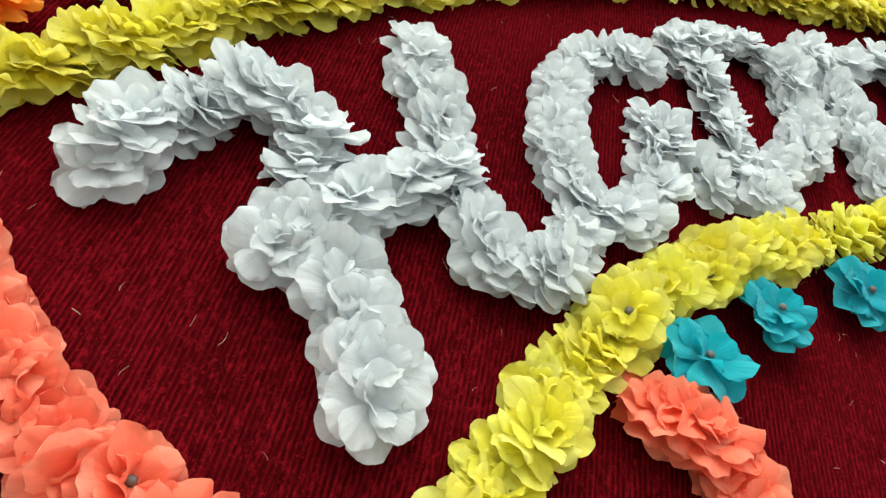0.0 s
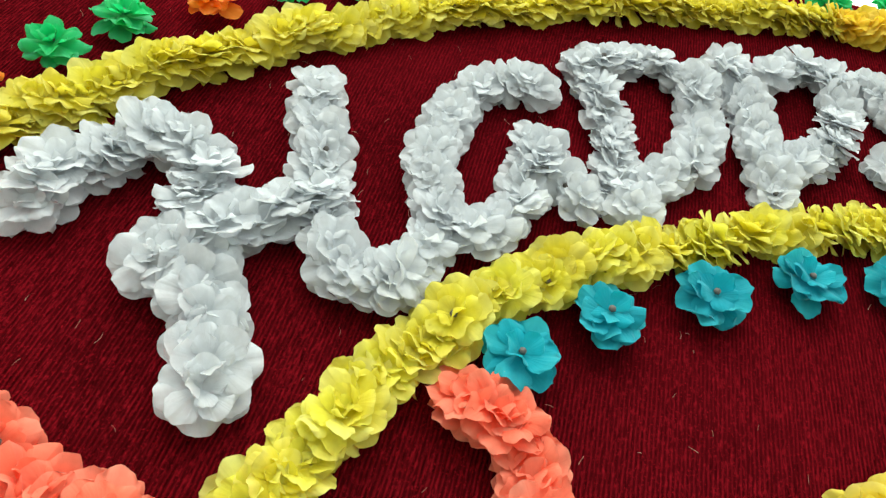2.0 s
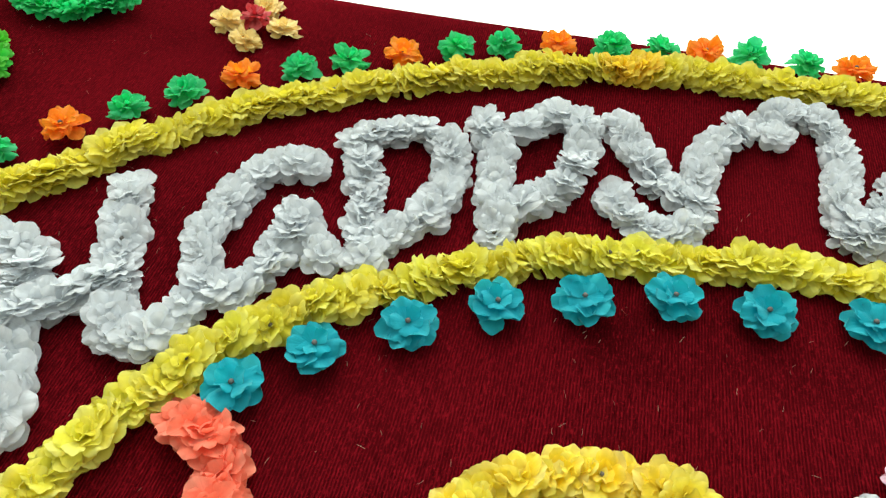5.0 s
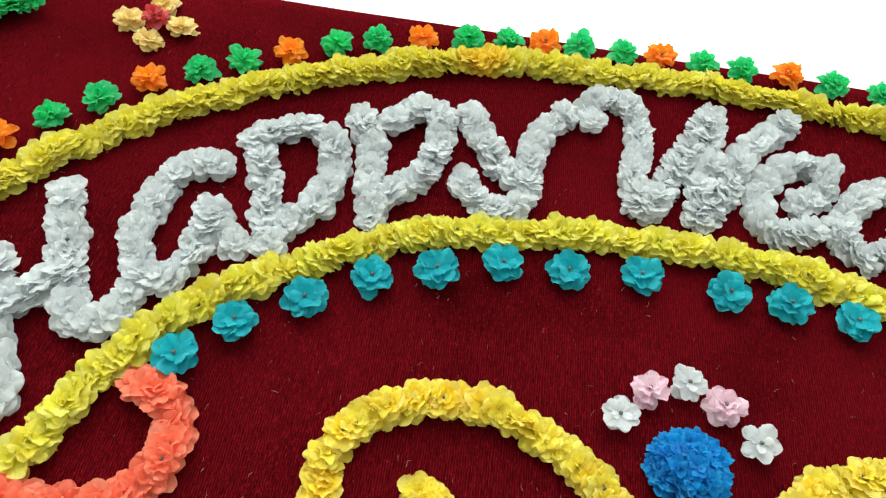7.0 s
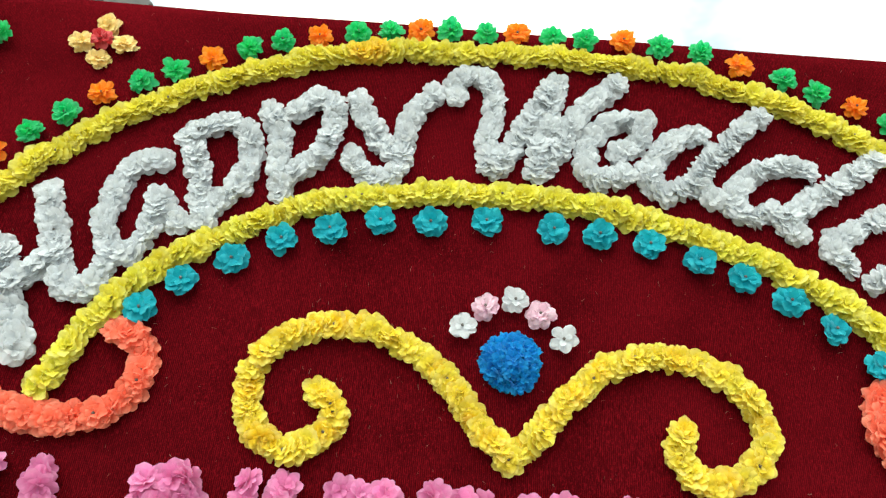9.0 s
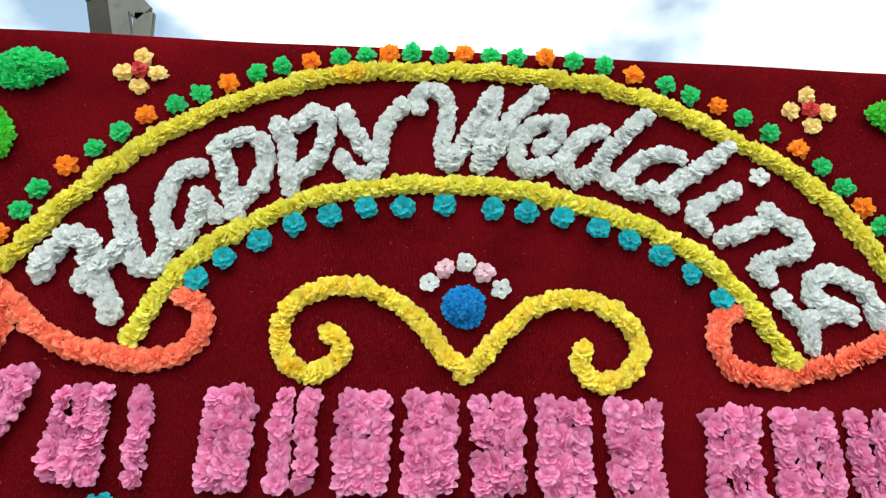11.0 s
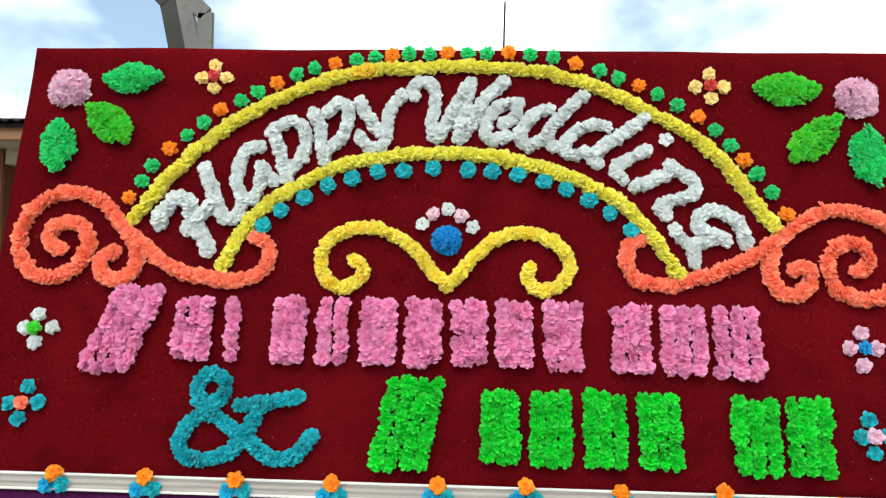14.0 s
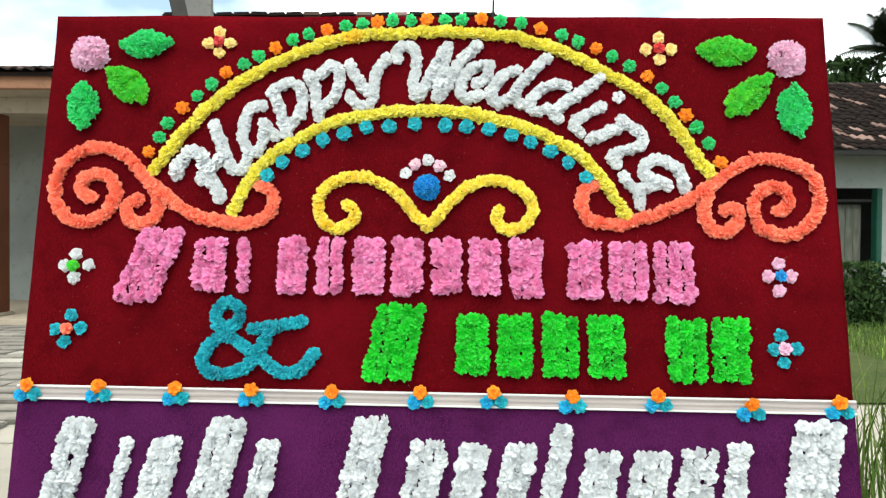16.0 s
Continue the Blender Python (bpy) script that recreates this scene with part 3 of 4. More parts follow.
POMS = [(-1.075, 0.871), (1.07, 0.863)]
LEAVES = [
    ((-0.995, 0.899), (-0.805, 0.907), 0.041),
    ((-1.019, 0.828), (-0.876, 0.706), 0.045),
    ((-1.084, 0.787), (-1.072, 0.613), 0.045),
    ((0.784, 0.886), (0.984, 0.883), 0.043),
    ((0.865, 0.671), (1.022, 0.81), 0.042),
    ((1.079, 0.787), (1.078, 0.599), 0.048),
]
QUAD_YELLOW_LEFT = [(-0.675, 0.91), (-0.676, 0.945), (-0.709, 0.908), (-0.642, 0.908), (-0.673, 0.876)]
QUAD_YELLOW_RIGHT = [(0.682, 0.892), (0.683, 0.929), (0.644, 0.892), (0.719, 0.892), (0.683, 0.857)]
QUAD_WHITE = [(-1.054, 0.205), (-1.053, 0.24), (-1.082, 0.206), (-1.013, 0.209), (-1.054, 0.17)]
QUAD_TEAL_LEFT = [(-1.054, 0.023), (-1.048, 0.062), (-1.09, 0.021), (-1.018, 0.023), (-1.06, -0.016)]
QUAD_PINK = [(0.999, 0.191), (0.997, 0.227), (0.967, 0.19), (1.031, 0.191), (0.993, 0.15)]
QUAD_TEAL_RIGHT = [(0.994, -0.016), (0.988, 0.022), (0.966, -0.018), (1.029, -0.014), (0.991, -0.054)]
STRIP_POSIES = [(-1.145, -0.143), (-0.944, -0.144), (-0.724, -0.15), (-0.509, -0.151), (-0.281, -0.154), (-0.032, -0.153), (0.173, -0.151), (0.393, -0.161), (0.631, -0.155), (0.887, -0.176), (1.132, -0.168)]
BARS_PINK = [
    (-0.9, 0.099, -0.762, 0.322),
    (-0.704, 0.131, -0.604, 0.291),
    (-0.579, 0.131, -0.53, 0.296),
    (-0.456, 0.127, -0.367, 0.294),
    (-0.345, 0.132, -0.261, 0.295),
    (-0.239, 0.129, -0.139, 0.296),
    (-0.125, 0.127, -0.026, 0.297),
    (-0.011, 0.128, 0.086, 0.294),
    (0.099, 0.126, 0.197, 0.295),
    (0.216, 0.124, 0.319, 0.293),
    (0.384, 0.119, 0.489, 0.287),
    (0.503, 0.113, 0.62, 0.285),
    (0.635, 0.111, 0.753, 0.286),
]
BARS_GREEN = [
    (-0.182, -0.118, -0.035, 0.103),
    (0.062, -0.099, 0.161, 0.074),
    (0.18, -0.103, 0.287, 0.076),
    (0.309, -0.102, 0.418, 0.077),
    (0.439, -0.103, 0.547, 0.075),
    (0.659, -0.11, 0.777, 0.071),
    (0.785, -0.112, 0.898, 0.072),
]
BARS_WHITE = [
    (-1.064, -0.469, -0.957, -0.224),
    (-0.891, -0.482, -0.843, -0.279),
    (-0.806, -0.483, -0.701, -0.277),
    (-0.658, -0.481, -0.535, -0.222),
    (-0.508, -0.476, -0.426, -0.282),
    (-0.249, -0.476, -0.132, -0.214),
    (-0.086, -0.515, 0.034, -0.276),
    (0.051, -0.472, 0.154, -0.283),
    (0.181, -0.47, 0.283, -0.281),
    (0.307, -0.472, 0.378, -0.227),
    (0.403, -0.473, 0.516, -0.301),
    (0.532, -0.477, 0.655, -0.299),
    (0.662, -0.476, 0.783, -0.29),
    (0.798, -0.474, 0.868, -0.274),
    (0.972, -0.472, 1.124, -0.215),
]


# ---- ground and distance ----
def sheet(name, x0, x1, y0, y1, z, mat, label, cuts=40, rough=0.0):
    bm = bmesh.new()
    bmesh.ops.create_grid(bm, x_segments=cuts, y_segments=cuts, size=0.5)
    for v in bm.verts:
        x, y = x0 + (v.co.x + 0.5) * (x1 - x0), y0 + (v.co.y + 0.5) * (y1 - y0)
        v.co = Vector((x, y, z + rough * noise.noise(Vector((x * 0.7, y * 0.7, 0)))))
    return tagged(part(name, bm, mat, None), label, "ground", "", "structure")


sheet("ground", -300, 300, -300, 300, 0, GROUND, "bare earth and concrete yard around the board")
sheet("lawn", 2.6, 14, 4.5, 11.6, 0.03, LAWN, "short green lawn before the tiled house", 60, 0.02)


def blades(name, x0, x1, y0, y1, count, low, high, wide, label, seed, mat, z=0.0):
    rng = random.Random(seed)
    verts, faces = [], []
    for _ in range(count):
        x, y, h, a = rng.uniform(x0, x1), rng.uniform(y0, y1), rng.uniform(low, high), rng.uniform(0, 6.3)
        bend, w, f = rng.uniform(0.1, 0.5) * h, wide * rng.uniform(0.6, 1.3), len(verts)
        dx, dy, sx, sy = math.cos(a), math.sin(a), -math.sin(a), math.cos(a)
        for i in range(5):
            t = i / 4
            ww = w * (1 - t) ** 0.7 * 0.5 + 0.0004
            cx, cy, cz = x + dx * bend * t * t, y + dy * bend * t * t, z + h * (t - 0.25 * t * t * bend / h)
            verts += [(cx - sx * ww, cy - sy * ww, cz), (cx + sx * ww, cy + sy * ww, cz)]
        faces += [(f + 2 * i, f + 2 * i + 1, f + 2 * i + 3, f + 2 * i + 2) for i in range(4)]
    return tagged(link(name, raw_mesh(name, verts, faces, [mat])), label, "grass", "", "stuff")


blades("lawn_grass", 5.5, 11, 6, 11.5, 9000, 0.05, 0.16, 0.012, "short green grass blades on the lawn", 3, BLADE, 0.02)
blades("tall_grass", 1.72, 2.6, 0.35, 1.5, 620, 0.55, 1.2, 0.013, "tall green grass beside the board", 4, BLADE)

# stone pavers on the yard beside the porch
paver_bed = tagged(part("pavement", box_bm(-11, -3.2, 3.0, 9.4, -0.1, 0.012), GROUND, None), "earth bed with rows of pale stone pavers", "pavement", "", "structure")
bm = box_bm(-0.29, 0.29, -0.135, 0.135, 0, 0.05, 0.012)
paver_mesh = bpy.data.meshes.new("paver")
bm.to_mesh(paver_mesh)
bm.free()
paver_mesh.materials.append(PAVER)
rng = random.Random(8)
for j in range(20):
    for i in range(12):
        link("paver", paver_mesh, paver_bed, pose(-10.4 + 0.6 * i + 0.3 * (j % 2), 3.3 + 0.305 * j, 0.004 + rng.uniform(-0.012, 0.006), rng.gauss(0, 1), rng.gauss(0, 1), rng.gauss(0, 1)))


# ---- houses ----
def tile_data():
    """One curved clay tile, 0.21 wide and 0.26 long, thick at its edges."""
    verts, faces = [], []
    for t in (0.0, -0.014):
        for j in (0.0, 0.28):
            for i in range(6):
                s = i / 5
                verts.append((s * 0.215, j, t + 0.022 * math.sin(s * 6.28) + (0.018 if j == 0 else 0)))
    for i in range(5):
        faces += [(i, i + 1, i + 7, i + 6), (12 + i + 1, 12 + i, 18 + i, 18 + i + 1), (i + 1, i, 12 + i, 13 + i)]
    return verts, faces


tv, tf = tile_data()
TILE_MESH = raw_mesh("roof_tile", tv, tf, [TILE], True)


def roof(parent, x0, x1, eave, ridge, near=None):
    """A tiled slope from the eave line (y, z) up to the ridge (y, z). Tiles between the x of near are parts of their own."""
    run, rise = ridge[0] - eave[0], ridge[1] - eave[1]
    tilt, length = math.atan2(rise, run), math.hypot(run, rise)
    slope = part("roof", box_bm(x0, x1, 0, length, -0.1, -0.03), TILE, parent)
    base = Matrix.Translation((0, eave[0], eave[1])) @ Matrix.Rotation(tilt, 4, "X")
    slope.matrix_basis = base
    r = random.Random(11)
    verts, faces = [], []
    for j in range(int(length / 0.24)):
        for i in range(int((x1 - x0) / 0.2)):
            x, y = x0 + 0.2 * i, 0.24 * j - 0.05
            if near and near[0] < x < near[1]:
                link("roof_tile", TILE_MESH, slope, pose(x, y, r.uniform(-0.006, 0.012), r.gauss(0, 1.2), r.gauss(0, 1.2), r.gauss(0, 1.5)))
            else:
                f, dz = len(verts), r.uniform(-0.006, 0.012)
                verts += [(a + x, b + y, c + dz) for a, b, c in tv]
                faces += [tuple(k + f for k in q) for q in tf]
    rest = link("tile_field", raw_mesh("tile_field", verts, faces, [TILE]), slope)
    tagged(rest, kind="stuff")
    return slope


# the house with a green-framed door
house = thing("house", pose(0, 0, 0), "low white plastered house with a dark weathered tile roof", "house")
part("wall", box_bm(6.6, 7.1, 12.0, 12.2, 0, 3.6), PLASTER, house)
part("wall", box_bm(8.76, 13, 12.0, 12.2, 0, 3.6), PLASTER, house)
part("wall", box_bm(7.1, 8.76, 12.0, 12.2, 2.64, 3.6), PLASTER, house)
part("wall", box_bm(6.6, 6.8, 12.2, 18, 0, 3.6), PLASTER, house)
# its near-black colour stands in for the lack of light indoors
part("wall", box_bm(7.0, 10, 13.6, 13.7, 0, 3.4), DARK, house, "inside wall coloured near black for the unlit room")
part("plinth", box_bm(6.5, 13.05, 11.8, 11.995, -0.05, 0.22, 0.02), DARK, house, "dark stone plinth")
door = part("door", box_bm(7.22, 8.52, 12.3, 12.35, 0.2, 2.32, 0.006), DOOR_GREY, house, "grey weathered wooden door leaf")
for k in range(8):
    part("plank", box_bm(7.23 + 0.16 * k, 7.38 + 0.16 * k, 12.285, 12.3, 0.24, 2.28, 0.004), DOOR_GREY, door)
part("door_frame", box_bm(8.64, 8.755, 11.97, 12.16, 0.2, 2.635, 0.01), DOOR_GREEN, house, "dark green door post")
part("door_frame", box_bm(7.105, 7.18, 11.97, 12.16, 0.2, 2.635, 0.01), DOOR_GREEN, house, "dark green door post")
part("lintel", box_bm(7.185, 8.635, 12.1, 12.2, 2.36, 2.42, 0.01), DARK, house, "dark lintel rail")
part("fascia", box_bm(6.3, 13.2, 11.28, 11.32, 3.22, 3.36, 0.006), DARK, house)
roof(house, 6.4, 13.2, (11.3, 3.36), (15.2, 5.55), (7.2, 9.6))

# the taller house behind, of which the ridge shows over the board
tall = thing("house", pose(0, 0, 0), "plastered house with a weathered tile roof and ridge caps", "house")
part("wall", box_bm(-5.6, 0.6, 9.6, 9.8, 0, 4.6), PLASTER, tall)
part("wall", box_bm(-5.6, 0.6, 14.0, 14.2, 0, 4.6), PLASTER, tall)
part("gable", box_bm(-5.6, -5.4, 9.8, 14.0, 0, 4.9), PLASTER, tall)
part("gable", box_bm(0.4, 0.6, 9.8, 14.0, 0, 4.9), PLASTER, tall)
roof(tall, -5.9, 0.9, (9.2, 4.5), (12.0, 6.05))
part("roof", beam_bm((-2.5, 14.7, 4.45), (-2.5, 12.0, 6.0), 6.8, 0.08), TILE, tall)
for k in range(19):
    part("ridge_cap", beam_bm((-5.95 + 0.36 * k, 12.0, 6.08 + 0.012 * (k % 3)), (-5.57 + 0.36 * k, 12.0, 6.1), 0.22, 0.12, 0.04), TILE, tall)
aerial = thing("aerial", pose(0.72, 10.2, 5.02), "thin dark aerial mast on the tiled roof", "aerial")
part("mast", beam_bm((0, 0, 0), (0.03, 0, 1.78), 0.035, 0.035), DARK, aerial)
part("clamp", beam_bm((-0.05, 0, 0.28), (0.06, 0, 0.28), 0.05, 0.05), STEEL, aerial)

# the porch
porch = thing("porch", pose(0, 0, 0), "house porch with a brown pillar and terracotta fascia", "porch")
part("pillar", box_bm(-8.5, -8.06, 10.0, 10.36, 0, 4.0, 0.02), BROWN_PAINT, porch, "brown painted pillar")
part("pillar_base", box_bm(-8.56, -8.0, 9.94, 10.42, 0, 0.16, 0.02), CREAM_PAINT, porch)
part("fascia", box_bm(-14, -6.6, 9.2, 9.32, 3.98, 4.22, 0.01), FASCIA, porch, "terracotta fascia board")
part("ceiling_slab", box_bm(-14, -6.6, 9.32, 13.2, 4.0, 4.12), CREAM_PAINT, porch, "cream soffit")
part("beam", box_bm(-14, -6.7, 10.02, 10.36, 3.72, 4.0, 0.01), CREAM_PAINT, porch)
part("wall", box_bm(-14, -6.4, 13.2, 13.4, 0, 4.6), PLASTER, porch)
part("step", box_bm(-14, -6.5, 9.5, 13.2, 0, 0.1, 0.02), CREAM_PAINT, porch)
roof(porch, -14, -6.5, (9.1, 4.26), (12.4, 5.12))


def leaf_mass(name, centre, size, count, leaf, label, seed, mat, category):
    """Bush: stems and many small leaves in an uneven clump."""
    ob = thing(name, pose(*centre), label, category)
    r = random.Random(seed)
    verts, faces = [], []
    for _ in range(count):
        a, b, c = (r.gauss(0, 0.42) for _ in range(3))
        p = Vector((a * size[0], b * size[1], size[2] * min(1.0, abs(c) * 1.2)))
        q = Euler((r.uniform(0, 6.3), r.uniform(0, 6.3), r.uniform(0, 6.3))).to_matrix()
        f, s = len(verts), leaf * r.uniform(0.6, 1.3)
        for v in ((-0.5, 0, 0), (0, -0.22, 0.05), (0.55, 0, -0.05), (0, 0.22, 0.05)):
            verts.append(tuple(p + q @ Vector(v) * s))
        faces += [(f, f + 1, f + 2), (f, f + 2, f + 3)]
    link("leaves", raw_mesh("leaves", verts, faces, [mat], False), ob)
    for k in range(5):
        part("stem", beam_bm((0.1 * (k - 2), 0, 0), (0.16 * (k - 2) * size[0], r.uniform(-0.2, 0.2), size[2] * 0.7), 0.03, 0.03), BARK, ob)
    return ob


leaf_mass("bush", (7.4, 10.6, 0.03), (0.95, 0.5, 1.1), 2600, 0.15, "dark leafy bush before the white wall", 21, FOLIAGE, "bush")
leaf_mass("bush", (-7.2, 11.6, 0.1), (0.5, 0.4, 1.3), 1200, 0.18, "dark potted shrub on the porch", 22, FOLIAGE, "bush")
leaf_mass("tree", (12.4, 19.5, 5.2), (1.1, 1.0, 1.9), 2200, 0.3, "dark tree crown behind the tiled roof", 23, FOLIAGE, "tree")


def palm(x, y, height, seed):
    ob = thing("palm_tree", pose(x, y, 0), "tall dark palm tree behind the tiled roof", "tree")
    r = random.Random(seed)
    bm = bmesh.new()
    bmesh.ops.create_cone(bm, cap_ends=True, segments=12, radius1=0.22, radius2=0.13, depth=height, matrix=Matrix.Translation((0, 0, height / 2)))
    part("trunk", bm, BARK, ob)
    for k in range(34):
        az, el, length = r.uniform(0, 6.3), radians(r.uniform(5, 85)), r.uniform(1.3, 2.3)
        verts, faces = [], []
        for i in range(30):
            t = i / 29
            rad, z = length * t * math.cos(el), height + length * (t * math.sin(el) - 0.4 * t * t)
            for side in (-1, 1):
                f, ll = len(verts), 0.55 * math.sin(3.0 * (0.08 + 0.9 * t)) * r.uniform(0.8, 1.1)
                verts += [(rad - 0.035, 0, z), (rad + 0.035, 0, z), (rad + 0.25 * ll + 0.02, side * ll, z - 0.4 * ll)]
                faces.append((f, f + 1, f + 2))
        link("frond", raw_mesh("frond", verts, faces, [FROND], False), ob, Matrix.Rotation(az, 4, "Z"))
    return ob


palm(13.1, 18.5, 7.2, 5)

# ---- steel post behind the board ----
post = thing("steel_post", pose(0, 0.77, 0), "grey welded steel post with a bent brace behind the board", "post")
# one post in two tones: dark beams, paler flanges and brace
part("beam", beam_bm((-0.45, 0, 0), (-1.065, 0, 2.63), 0.07, 0.09), STEEL, post)
part("beam", beam_bm((-1.065, 0, 2.62), (-1.26, 0, 2.82), 0.075, 0.09), STEEL, post)
part("flange", beam_bm((-0.405, -0.03, 0), (-1.022, -0.03, 2.64), 0.016, 0.06), STEEL_PALE, post, "pale steel flange")
part("flange", beam_bm((-1.02, -0.03, 2.63), (-1.2, -0.03, 2.83), 0.016, 0.06), STEEL_PALE, post, "pale steel flange")
part("brace", beam_bm((-1.02, -0.03, 2.645), (-0.93, -0.03, 2.56), 0.016, 0.06), STEEL_PALE, post)
part("brace", beam_bm((-0.932, -0.03, 2.57), (-0.925, -0.03, 2.0), 0.016, 0.06), STEEL_PALE, post)
part("cable", beam_bm((-1.085, 0.03, 2.56), (-1.075, 0.03, 2.2), 0.006, 0.006, 0.001), DARK, post, "thin hanging cable")

# ---- the board ----
board = thing("flower_board", BOARD @ pose(0, 0, -0.9), "tall leaning board covered in red and purple velvet", "board")


def panel_bm(x_top, x_low, z_top, z_low, cols, rows, deep=0.035):
    """A padded panel: cloth face with slight waves, wrapped over its edge."""
    bm = bmesh.new()
    grid = []
    for j in range(rows + 1):
        t = j / rows
        z, half = z_top + (z_low - z_top) * t, x_top + (x_low - x_top) * t
        row = []
        for i in range(cols + 1):
            s = 2 * i / cols - 1
            x = half * s
            wave = 0.0022 * noise.noise(Vector((x * 2.2, z * 2.2, 3))) if 0 < i < cols and 0 < j < rows else 0.006
            wob = 0.004 * noise.noise(Vector((0, z * 4, s))) if abs(s) == 1 else 0
            row.append(bm.verts.new((x + wob, wave, z + 0.9 + (0.004 * noise.noise(Vector((x * 3, 0, 5))) if j in (0,) else 0))))
        grid.append(row)
    for j in range(rows):
        for i in range(cols):
            bm.faces.new((grid[j][i], grid[j + 1][i], grid[j + 1][i + 1], grid[j][i + 1]))
    rim = grid[0] + [r[-1] for r in grid[1:]] + grid[-1][-2::-1] + [r[0] for r in grid[-2:0:-1]]
    back = [bm.verts.new((v.co.x, deep, v.co.z)) for v in rim]
    for k in range(len(rim)):
        bm.faces.new((rim[k], rim[(k + 1) % len(rim)], back[(k + 1) % len(rim)], back[k]))
    bm.faces.new(back[::-1])
    bmesh.ops.recalc_face_normals(bm, faces=bm.faces[:])
    for f in bm.faces:
        f.smooth = True
    return bm


part("red_panel", panel_bm(1.2, 1.182, 1.006, -0.165, 96, 48), VELVET, board, "dark red corded velvet")
part("purple_panel", panel_bm(1.184, 1.176, -0.168, -0.9, 96, 30), PURPLE, board, "dark purple corded velvet")
for x in (-0.9, 0.0, 0.9):
    part("batten", box_bm(x - 0.03, x + 0.03, 0.037, 0.077, -0.36, 1.85, 0.003), TIMBER, board, "raw timber batten")
for x in (-0.9, 0.9):
    prop = part("prop", beam_bm((x, 0.08, 1.5), (x, 0.78, -0.49), 0.05, 0.05), TIMBER, board, "raw timber prop")


def ribbon_bm():
    """A pleated white band across the board, three ridges, tilting slightly."""
    bm = bmesh.new()
    cols, rows = 60, 12
    rowsv = []
    for j in range(rows + 1):
        t = j / rows
        row = []
        for i in range(cols + 1):
            x = -1.183 + 2.366 * i / cols
            mid = -0.1665 - 0.0095 * (x / 1.1)
            lift = 0.006 + 0.0025 * abs(math.sin(t * 9.42)) + 0.001 * noise.noise(Vector((x * 9, t, 0)))
            row.append(bm.verts.new((x, -lift if 0 < j < rows else 0.004, mid + 0.02 - 0.04 * t + 0.9)))
        rowsv.append(row)
    for j in range(rows):
        for i in range(cols):
            f = bm.faces.new((rowsv[j][i], rowsv[j + 1][i], rowsv[j + 1][i + 1], rowsv[j][i + 1]))
            f.smooth = True
    return bm


ribbon = part("ribbon", ribbon_bm(), RIBBON, board, "white pleated ribbon band")
for side in (-0.0172, 0.0172):
    part("piping", beam_bm((-1.182, -0.0085, 0.7335 + side + 0.0102), (1.182, -0.0085, 0.7335 + side - 0.0102), 0.0055, 0.006, 0.0018), PIPING, ribbon, "white raised ribbon edge")

# straw bits caught in the pile
rng = random.Random(31)
verts, faces = [], []
for _ in range(1300):
    u, v, a, length = rng.uniform(-1.15, 1.15), rng.uniform(-0.14, 0.98), rng.gauss(1.57, 0.8), rng.uniform(0.0015, 0.0062)
    if u < 0 and rng.random() < 0.3:
        u, v = rng.uniform(-0.95, -0.1), rng.uniform(0.3, 0.75)
    w, f, bend = rng.uniform(0.00008, 0.00016), len(verts), rng.gauss(0, 0.5)
    for i in range(4):
        t = i / 3
        x, y = u + length * t * math.cos(a + bend * t), v + length * t * math.sin(a + bend * t)
        verts += [(x - w * math.sin(a), y + w * math.cos(a), 0.0028 + 0.0015 * t), (x + w * math.sin(a), y - w * math.cos(a), 0.0028 + 0.0015 * t)]
    faces += [(f + 2 * i, f + 2 * i + 1, f + 2 * i + 3, f + 2 * i + 2) for i in range(3)]
tagged(link("straw_lint", raw_mesh("straw_lint", verts, faces, [LINT]), None, FACE), "fine straw bits caught in the velvet", "lint", "", "stuff")

# ---- garlands ----
strung("garland", "lemon yellow cloth flower garland arched above the white words", "garland", UPPER_ARC, SETS["yellow"], 0.0122, 20, accent=(-0.262, 0.02, SETS["amber"]))
strung("garland", "lemon yellow cloth flower garland arched below the white words", "garland", LOWER_ARC, SETS["lemon"], 0.0122, 20)
strung("garland", "coral cloth flower scroll with two curls beside the arch", "garland", CORAL_LEFT, SETS["coral"], 0.0122, 20, "coral scrolls")
strung("garland", "coral cloth flower scroll with two curls and a hook", "garland", CORAL_RIGHT, SETS["coral"], 0.0122, 20, "coral scrolls")
strung("garland", "golden yellow cloth flower scroll like an open bracket", "garland", SCROLL, SETS["gold"], 0.0122, 20)

# ---- the words Happy Wedding ----
for mark, strokes in (("H", LETTER_H), ("a", LETTER_A), ("p", LETTER_P), ("p", LETTER_P2), ("y", LETTER_Y), ("W", LETTER_W), ("e", LETTER_E),
                      ("d", LETTER_D), ("d", LETTER_D2), ("i", LETTER_I), ("n", LETTER_N), ("g", LETTER_G)):
    ob = strung("letter", f"letter {mark} of white cloth flowers on red velvet", "letter", strokes, SETS["white"], 0.0126, 15, "Happy Wedding letters", beads=0.04, broad=(0, 2) if mark == "H" else ())
rng = random.Random(40)
loose_flower(*I_DOT[0], "white", WHITE, 0.0225, CUPPED, "white cloth flower as the dot of the letter i", "Happy Wedding letters", rng)
strung("letter", "ampersand of teal cloth flowers on red velvet", "letter", AMPERSAND, SETS["aqua"], 0.0140, 24, beads=0)

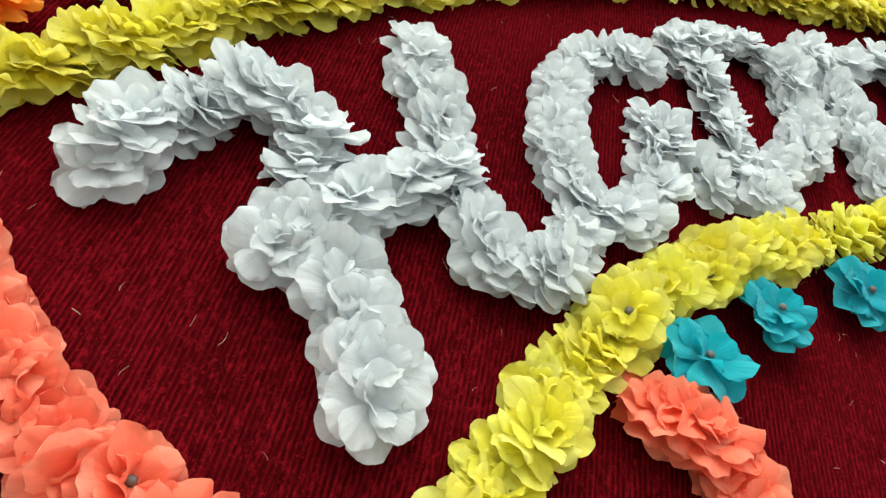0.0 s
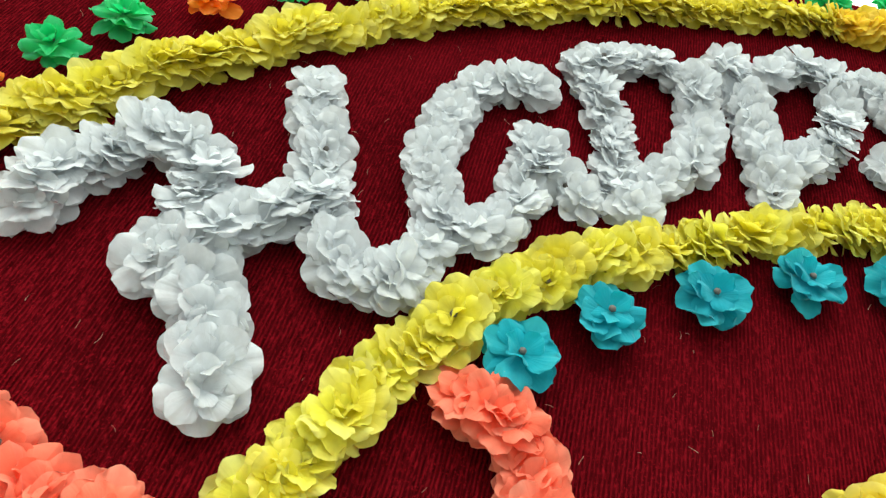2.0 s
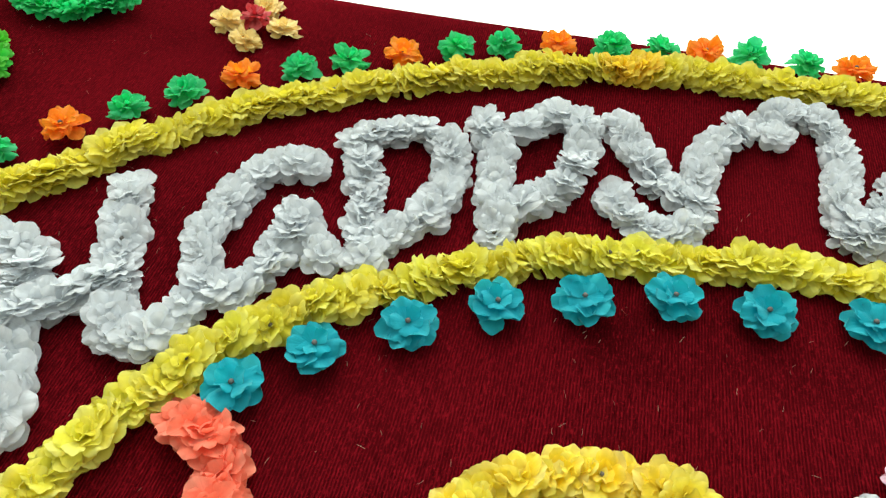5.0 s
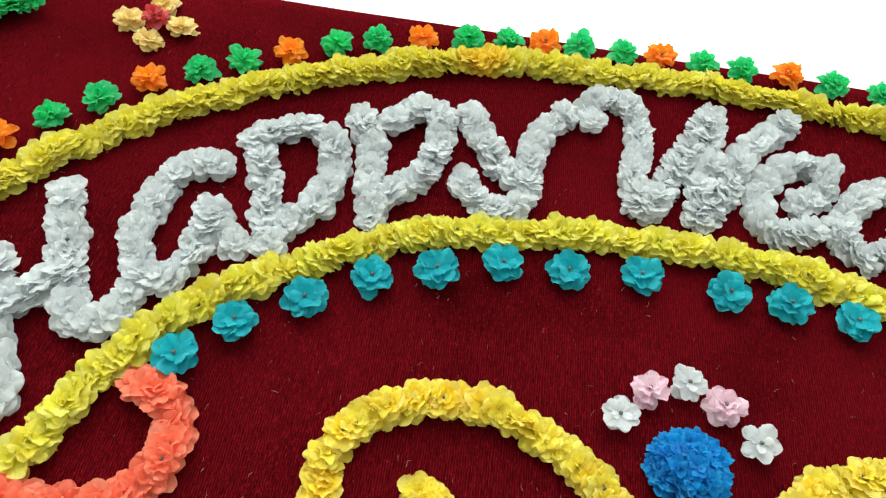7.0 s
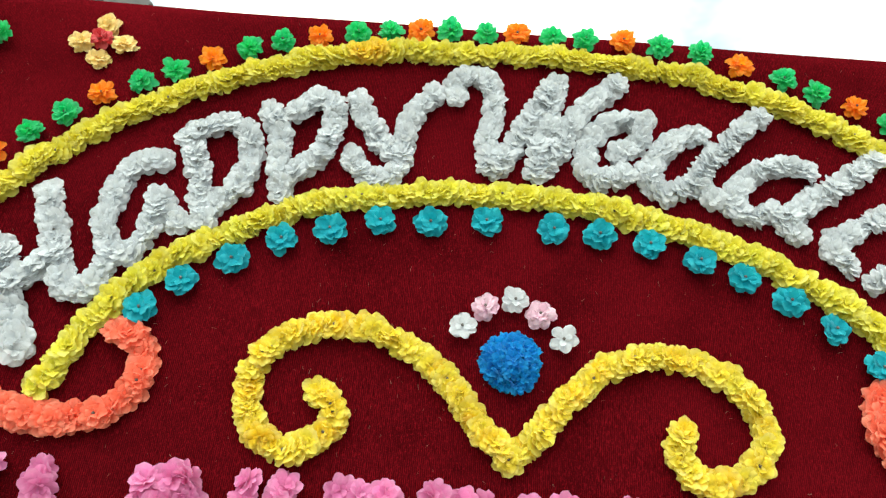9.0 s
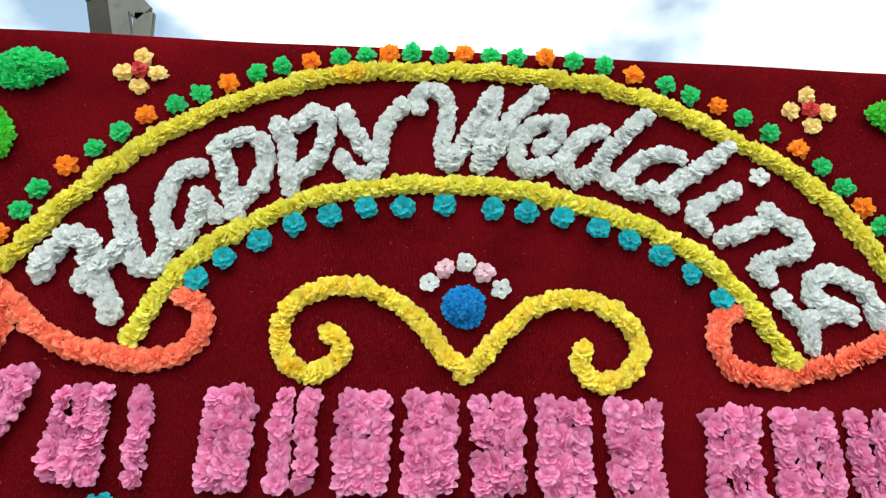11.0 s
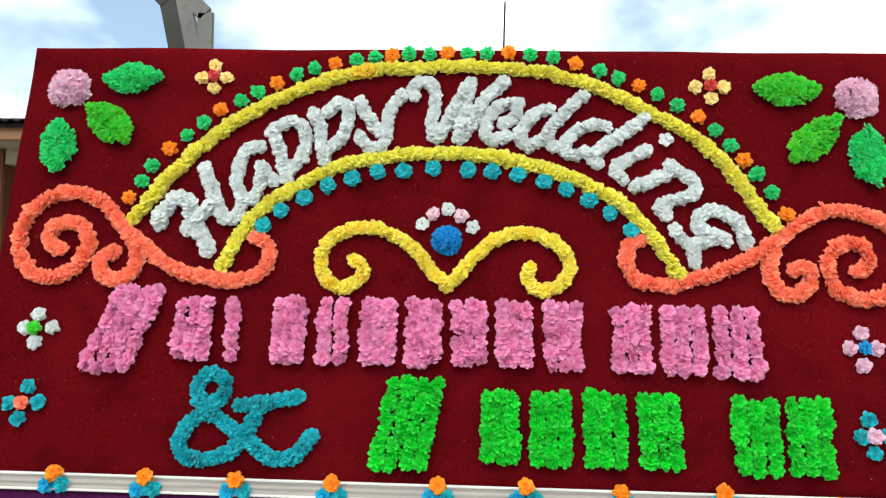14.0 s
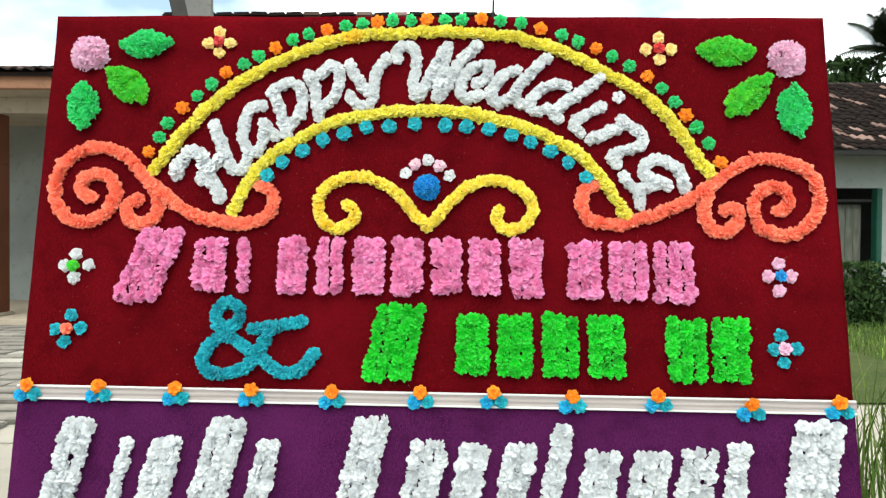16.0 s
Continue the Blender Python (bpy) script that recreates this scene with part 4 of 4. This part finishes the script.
# ---- rows of single flowers ----
for u, v in RING_ORANGE:
    loose_flower(u, v, "orange", ORANGE, 0.0218, FRILL, "orange cloth flower above the yellow arch", "flowers along the arch", rng)
for u, v in RING_GREEN:
    loose_flower(u, v, "green", GREEN, 0.0222, FRILL, "green cloth flower above the yellow arch", "flowers along the arch", rng)
for u, v in TEAL_ROW:
    loose_flower(u, v, "teal", TEAL, 0.0228, OPEN, "teal cloth flower with a bead below the arch", "teal flowers below the arch", rng)
for k, (u, v) in enumerate(CROWN):
    if k in (1, 3):
        loose_flower(u, v, "blush", BLUSH, 0.0205, WAVY, "pink and white cloth flower above the blue pompom", "flowers round the pompom", rng)
    else:
        loose_flower(u, v, "white", WHITE, 0.0205, CUPPED, "white cloth flower above the blue pompom", "flowers round the pompom", rng)

# ---- pompoms and leaves ----
def tufted(name, label, category, places, tufts, u0, v0, group=""):
    """A padded shape filled with ruffled tufts, each a part."""
    ob = thing(name, FACE @ pose(u0, v0, 0), label, category, group)
    r = random.Random(f"{name}{u0}")
    for u, v, h in places:
        m = pose(u - u0, v - v0, h, r.gauss(0, 24), r.gauss(0, 24), r.uniform(0, 360)) @ Matrix.Scale(r.uniform(0.7, 0.95), 4)
        link("tuft", r.choice(tufts), ob, m)
    return ob


u, v = BLUE_POM[0]
places = [(u, v, 0.024)]
for count, rad, h in ((6, 0.014, 0.021), (10, 0.024, 0.014), (14, 0.030, 0.008)):
    places += [(u + rad * math.cos(6.2832 * k / count + rad * 90), v + rad * math.sin(6.2832 * k / count + rad * 90), h) for k in range(count)]
tufted("pompom", "round ruffled bright blue cloth pompom on red velvet", "pompom", places, SETS["blue"], u, v)
for u, v in POMS:
    places = [(u, v, 0.026)]
    for count, rad, h in ((6, 0.02, 0.022), (11, 0.036, 0.014), (15, 0.046, 0.008)):
        places += [(u + rad * math.cos(6.2832 * k / count + rad), v + rad * math.sin(6.2832 * k / count + rad), h) for k in range(count)]
    tufted("pompom", "round pale lilac-pink cloth flower pompom in the corner", "pompom", places, SETS["lilac"], u, v, "corner pompoms")
for k, ((au, av), (bu, bv), half) in enumerate(LEAVES):
    mu, mv, way = (au + bu) / 2, (av + bv) / 2, math.atan2(bv - av, bu - au)
    length, places = math.hypot(bu - au, bv - av), []
    lr = random.Random(f"leaf{au}")
    for i in range(12):
        s = (i + 0.5) / 12 * 2 - 1
        wide = max(0.0, (half + 0.005) * (1 - abs(s) ** 2.4) - 0.015)
        n = 1 + round(wide * 2 / 0.0155)
        for j in range(n):
            o = (j / (n - 1) * 2 - 1) * wide if n > 1 else 0
            a, b = s * (length / 2 - 0.0155) + lr.gauss(0, 0.002), o + lr.gauss(0, 0.002)
            places.append((mu + a * math.cos(way) - b * math.sin(way), mv + a * math.sin(way) + b * math.cos(way), 0.010 + 0.008 * (1 - abs(o) / half)))
    if k in (0, 2, 5):
        tufted("leaf", "padded leaf of ruffled mint green cloth", "leaf", places, SETS["mint"], mu, mv, "green leaves")
    else:
        tufted("leaf", "padded leaf of ruffled lime green cloth", "leaf", places, SETS["leaf"], mu, mv, "green leaves")

# ---- small motifs ----
def quad(places, key, mat, mid_key, mid_mat, label, R=0.0205):
    cluster("flower_motif", label, [(*places[0], mid_key, mid_mat, 0.019, 0.016)] + [(*p, key, mat, R, 0.006) for p in places[1:]], "four-petal motifs")


quad(QUAD_YELLOW_LEFT, "cream", CREAM, "red", RED, "four yellow cloth flowers round a red one")
quad(QUAD_YELLOW_RIGHT, "cream", CREAM, "red", RED, "four yellow cloth flowers round a red one")
quad(QUAD_WHITE, "whitem", WHITE, "leafm", LEAF, "four white cloth flowers round a green one")
quad(QUAD_TEAL_LEFT, "tealm", TEAL, "coralm", CORAL, "four teal cloth flowers round a coral one")
quad(QUAD_PINK, "lilacm", LILAC, "bluem", BLUE, "four pink cloth flowers round a blue one")
quad(QUAD_TEAL_RIGHT, "tealm", TEAL, "lilacm", LILAC, "four teal cloth flowers round a pink one")
for u, v in STRIP_POSIES:
    cluster("posy", "orange cloth flower over blue and teal ones on the ribbon", [(u, v + 0.006, "orangem", ORANGE, 0.0215, 0.02), (u - 0.0185, v - 0.021, "azurem", AZURE, 0.0215, 0.012),
            (u + 0.019, v - 0.02, "tealm", TEAL, 0.0215, 0.013)], "posies on the ribbon")


# ---- bars of flowers ----
def bar(box, flowers, label, group, slant=0.0, pitch=0.031):
    """An upright bar filled with flowers."""
    u0, v0, u1, v1 = box
    u0, u1, v0, v1 = u0 + 0.021, u1 - 0.021, v0 + 0.017, v1 - 0.017
    ob = thing("flower_bar", FACE @ pose((u0 + u1) / 2, v0, 0), label, "flower bar", group)
    r = random.Random(f"bar{u0:.3f}{v0:.3f}")
    cols, rows = max(1, round((u1 - u0) / pitch) + 1), max(2, round((v1 - v0) / 0.021) + 1)
    for j in range(rows):
        for i in range(cols):
            u = (i / (cols - 1) - 0.5) * (u1 - u0) if cols > 1 else 0
            v = (v1 - v0) * j / (rows - 1)
            m = pose(u + slant * (v - (v1 - v0) / 2) + r.gauss(0, 0.0025), v + r.gauss(0, 0.0025), 0.013 + r.uniform(-0.003, 0.006), r.gauss(-12, 22), r.gauss(0, 20), r.uniform(0, 360))
            link("flower", r.choice(flowers), ob, m @ Matrix.Scale(r.uniform(0.88, 1.05), 4))
    return ob


for k, b in enumerate(BARS_PINK):
    bar(b, SETS["pink"], "upright bar of rose pink cloth flowers", "pink bars", 0.35 if k == 0 else 0.0)
for k, b in enumerate(BARS_GREEN):
    bar(b, SETS["emerald"], "upright bar of bright green cloth flowers", "green bars", 0.2 if k == 0 else 0.0)
for u0, v0, u1, v1 in BARS_WHITE:
    trim = 0.045 * (u1 - u0)
    bar((u0 + trim, v0, u1 - trim, v1), SETS["far_white"], "upright bar of white cloth flowers on purple velvet", "white bars", 0.22)
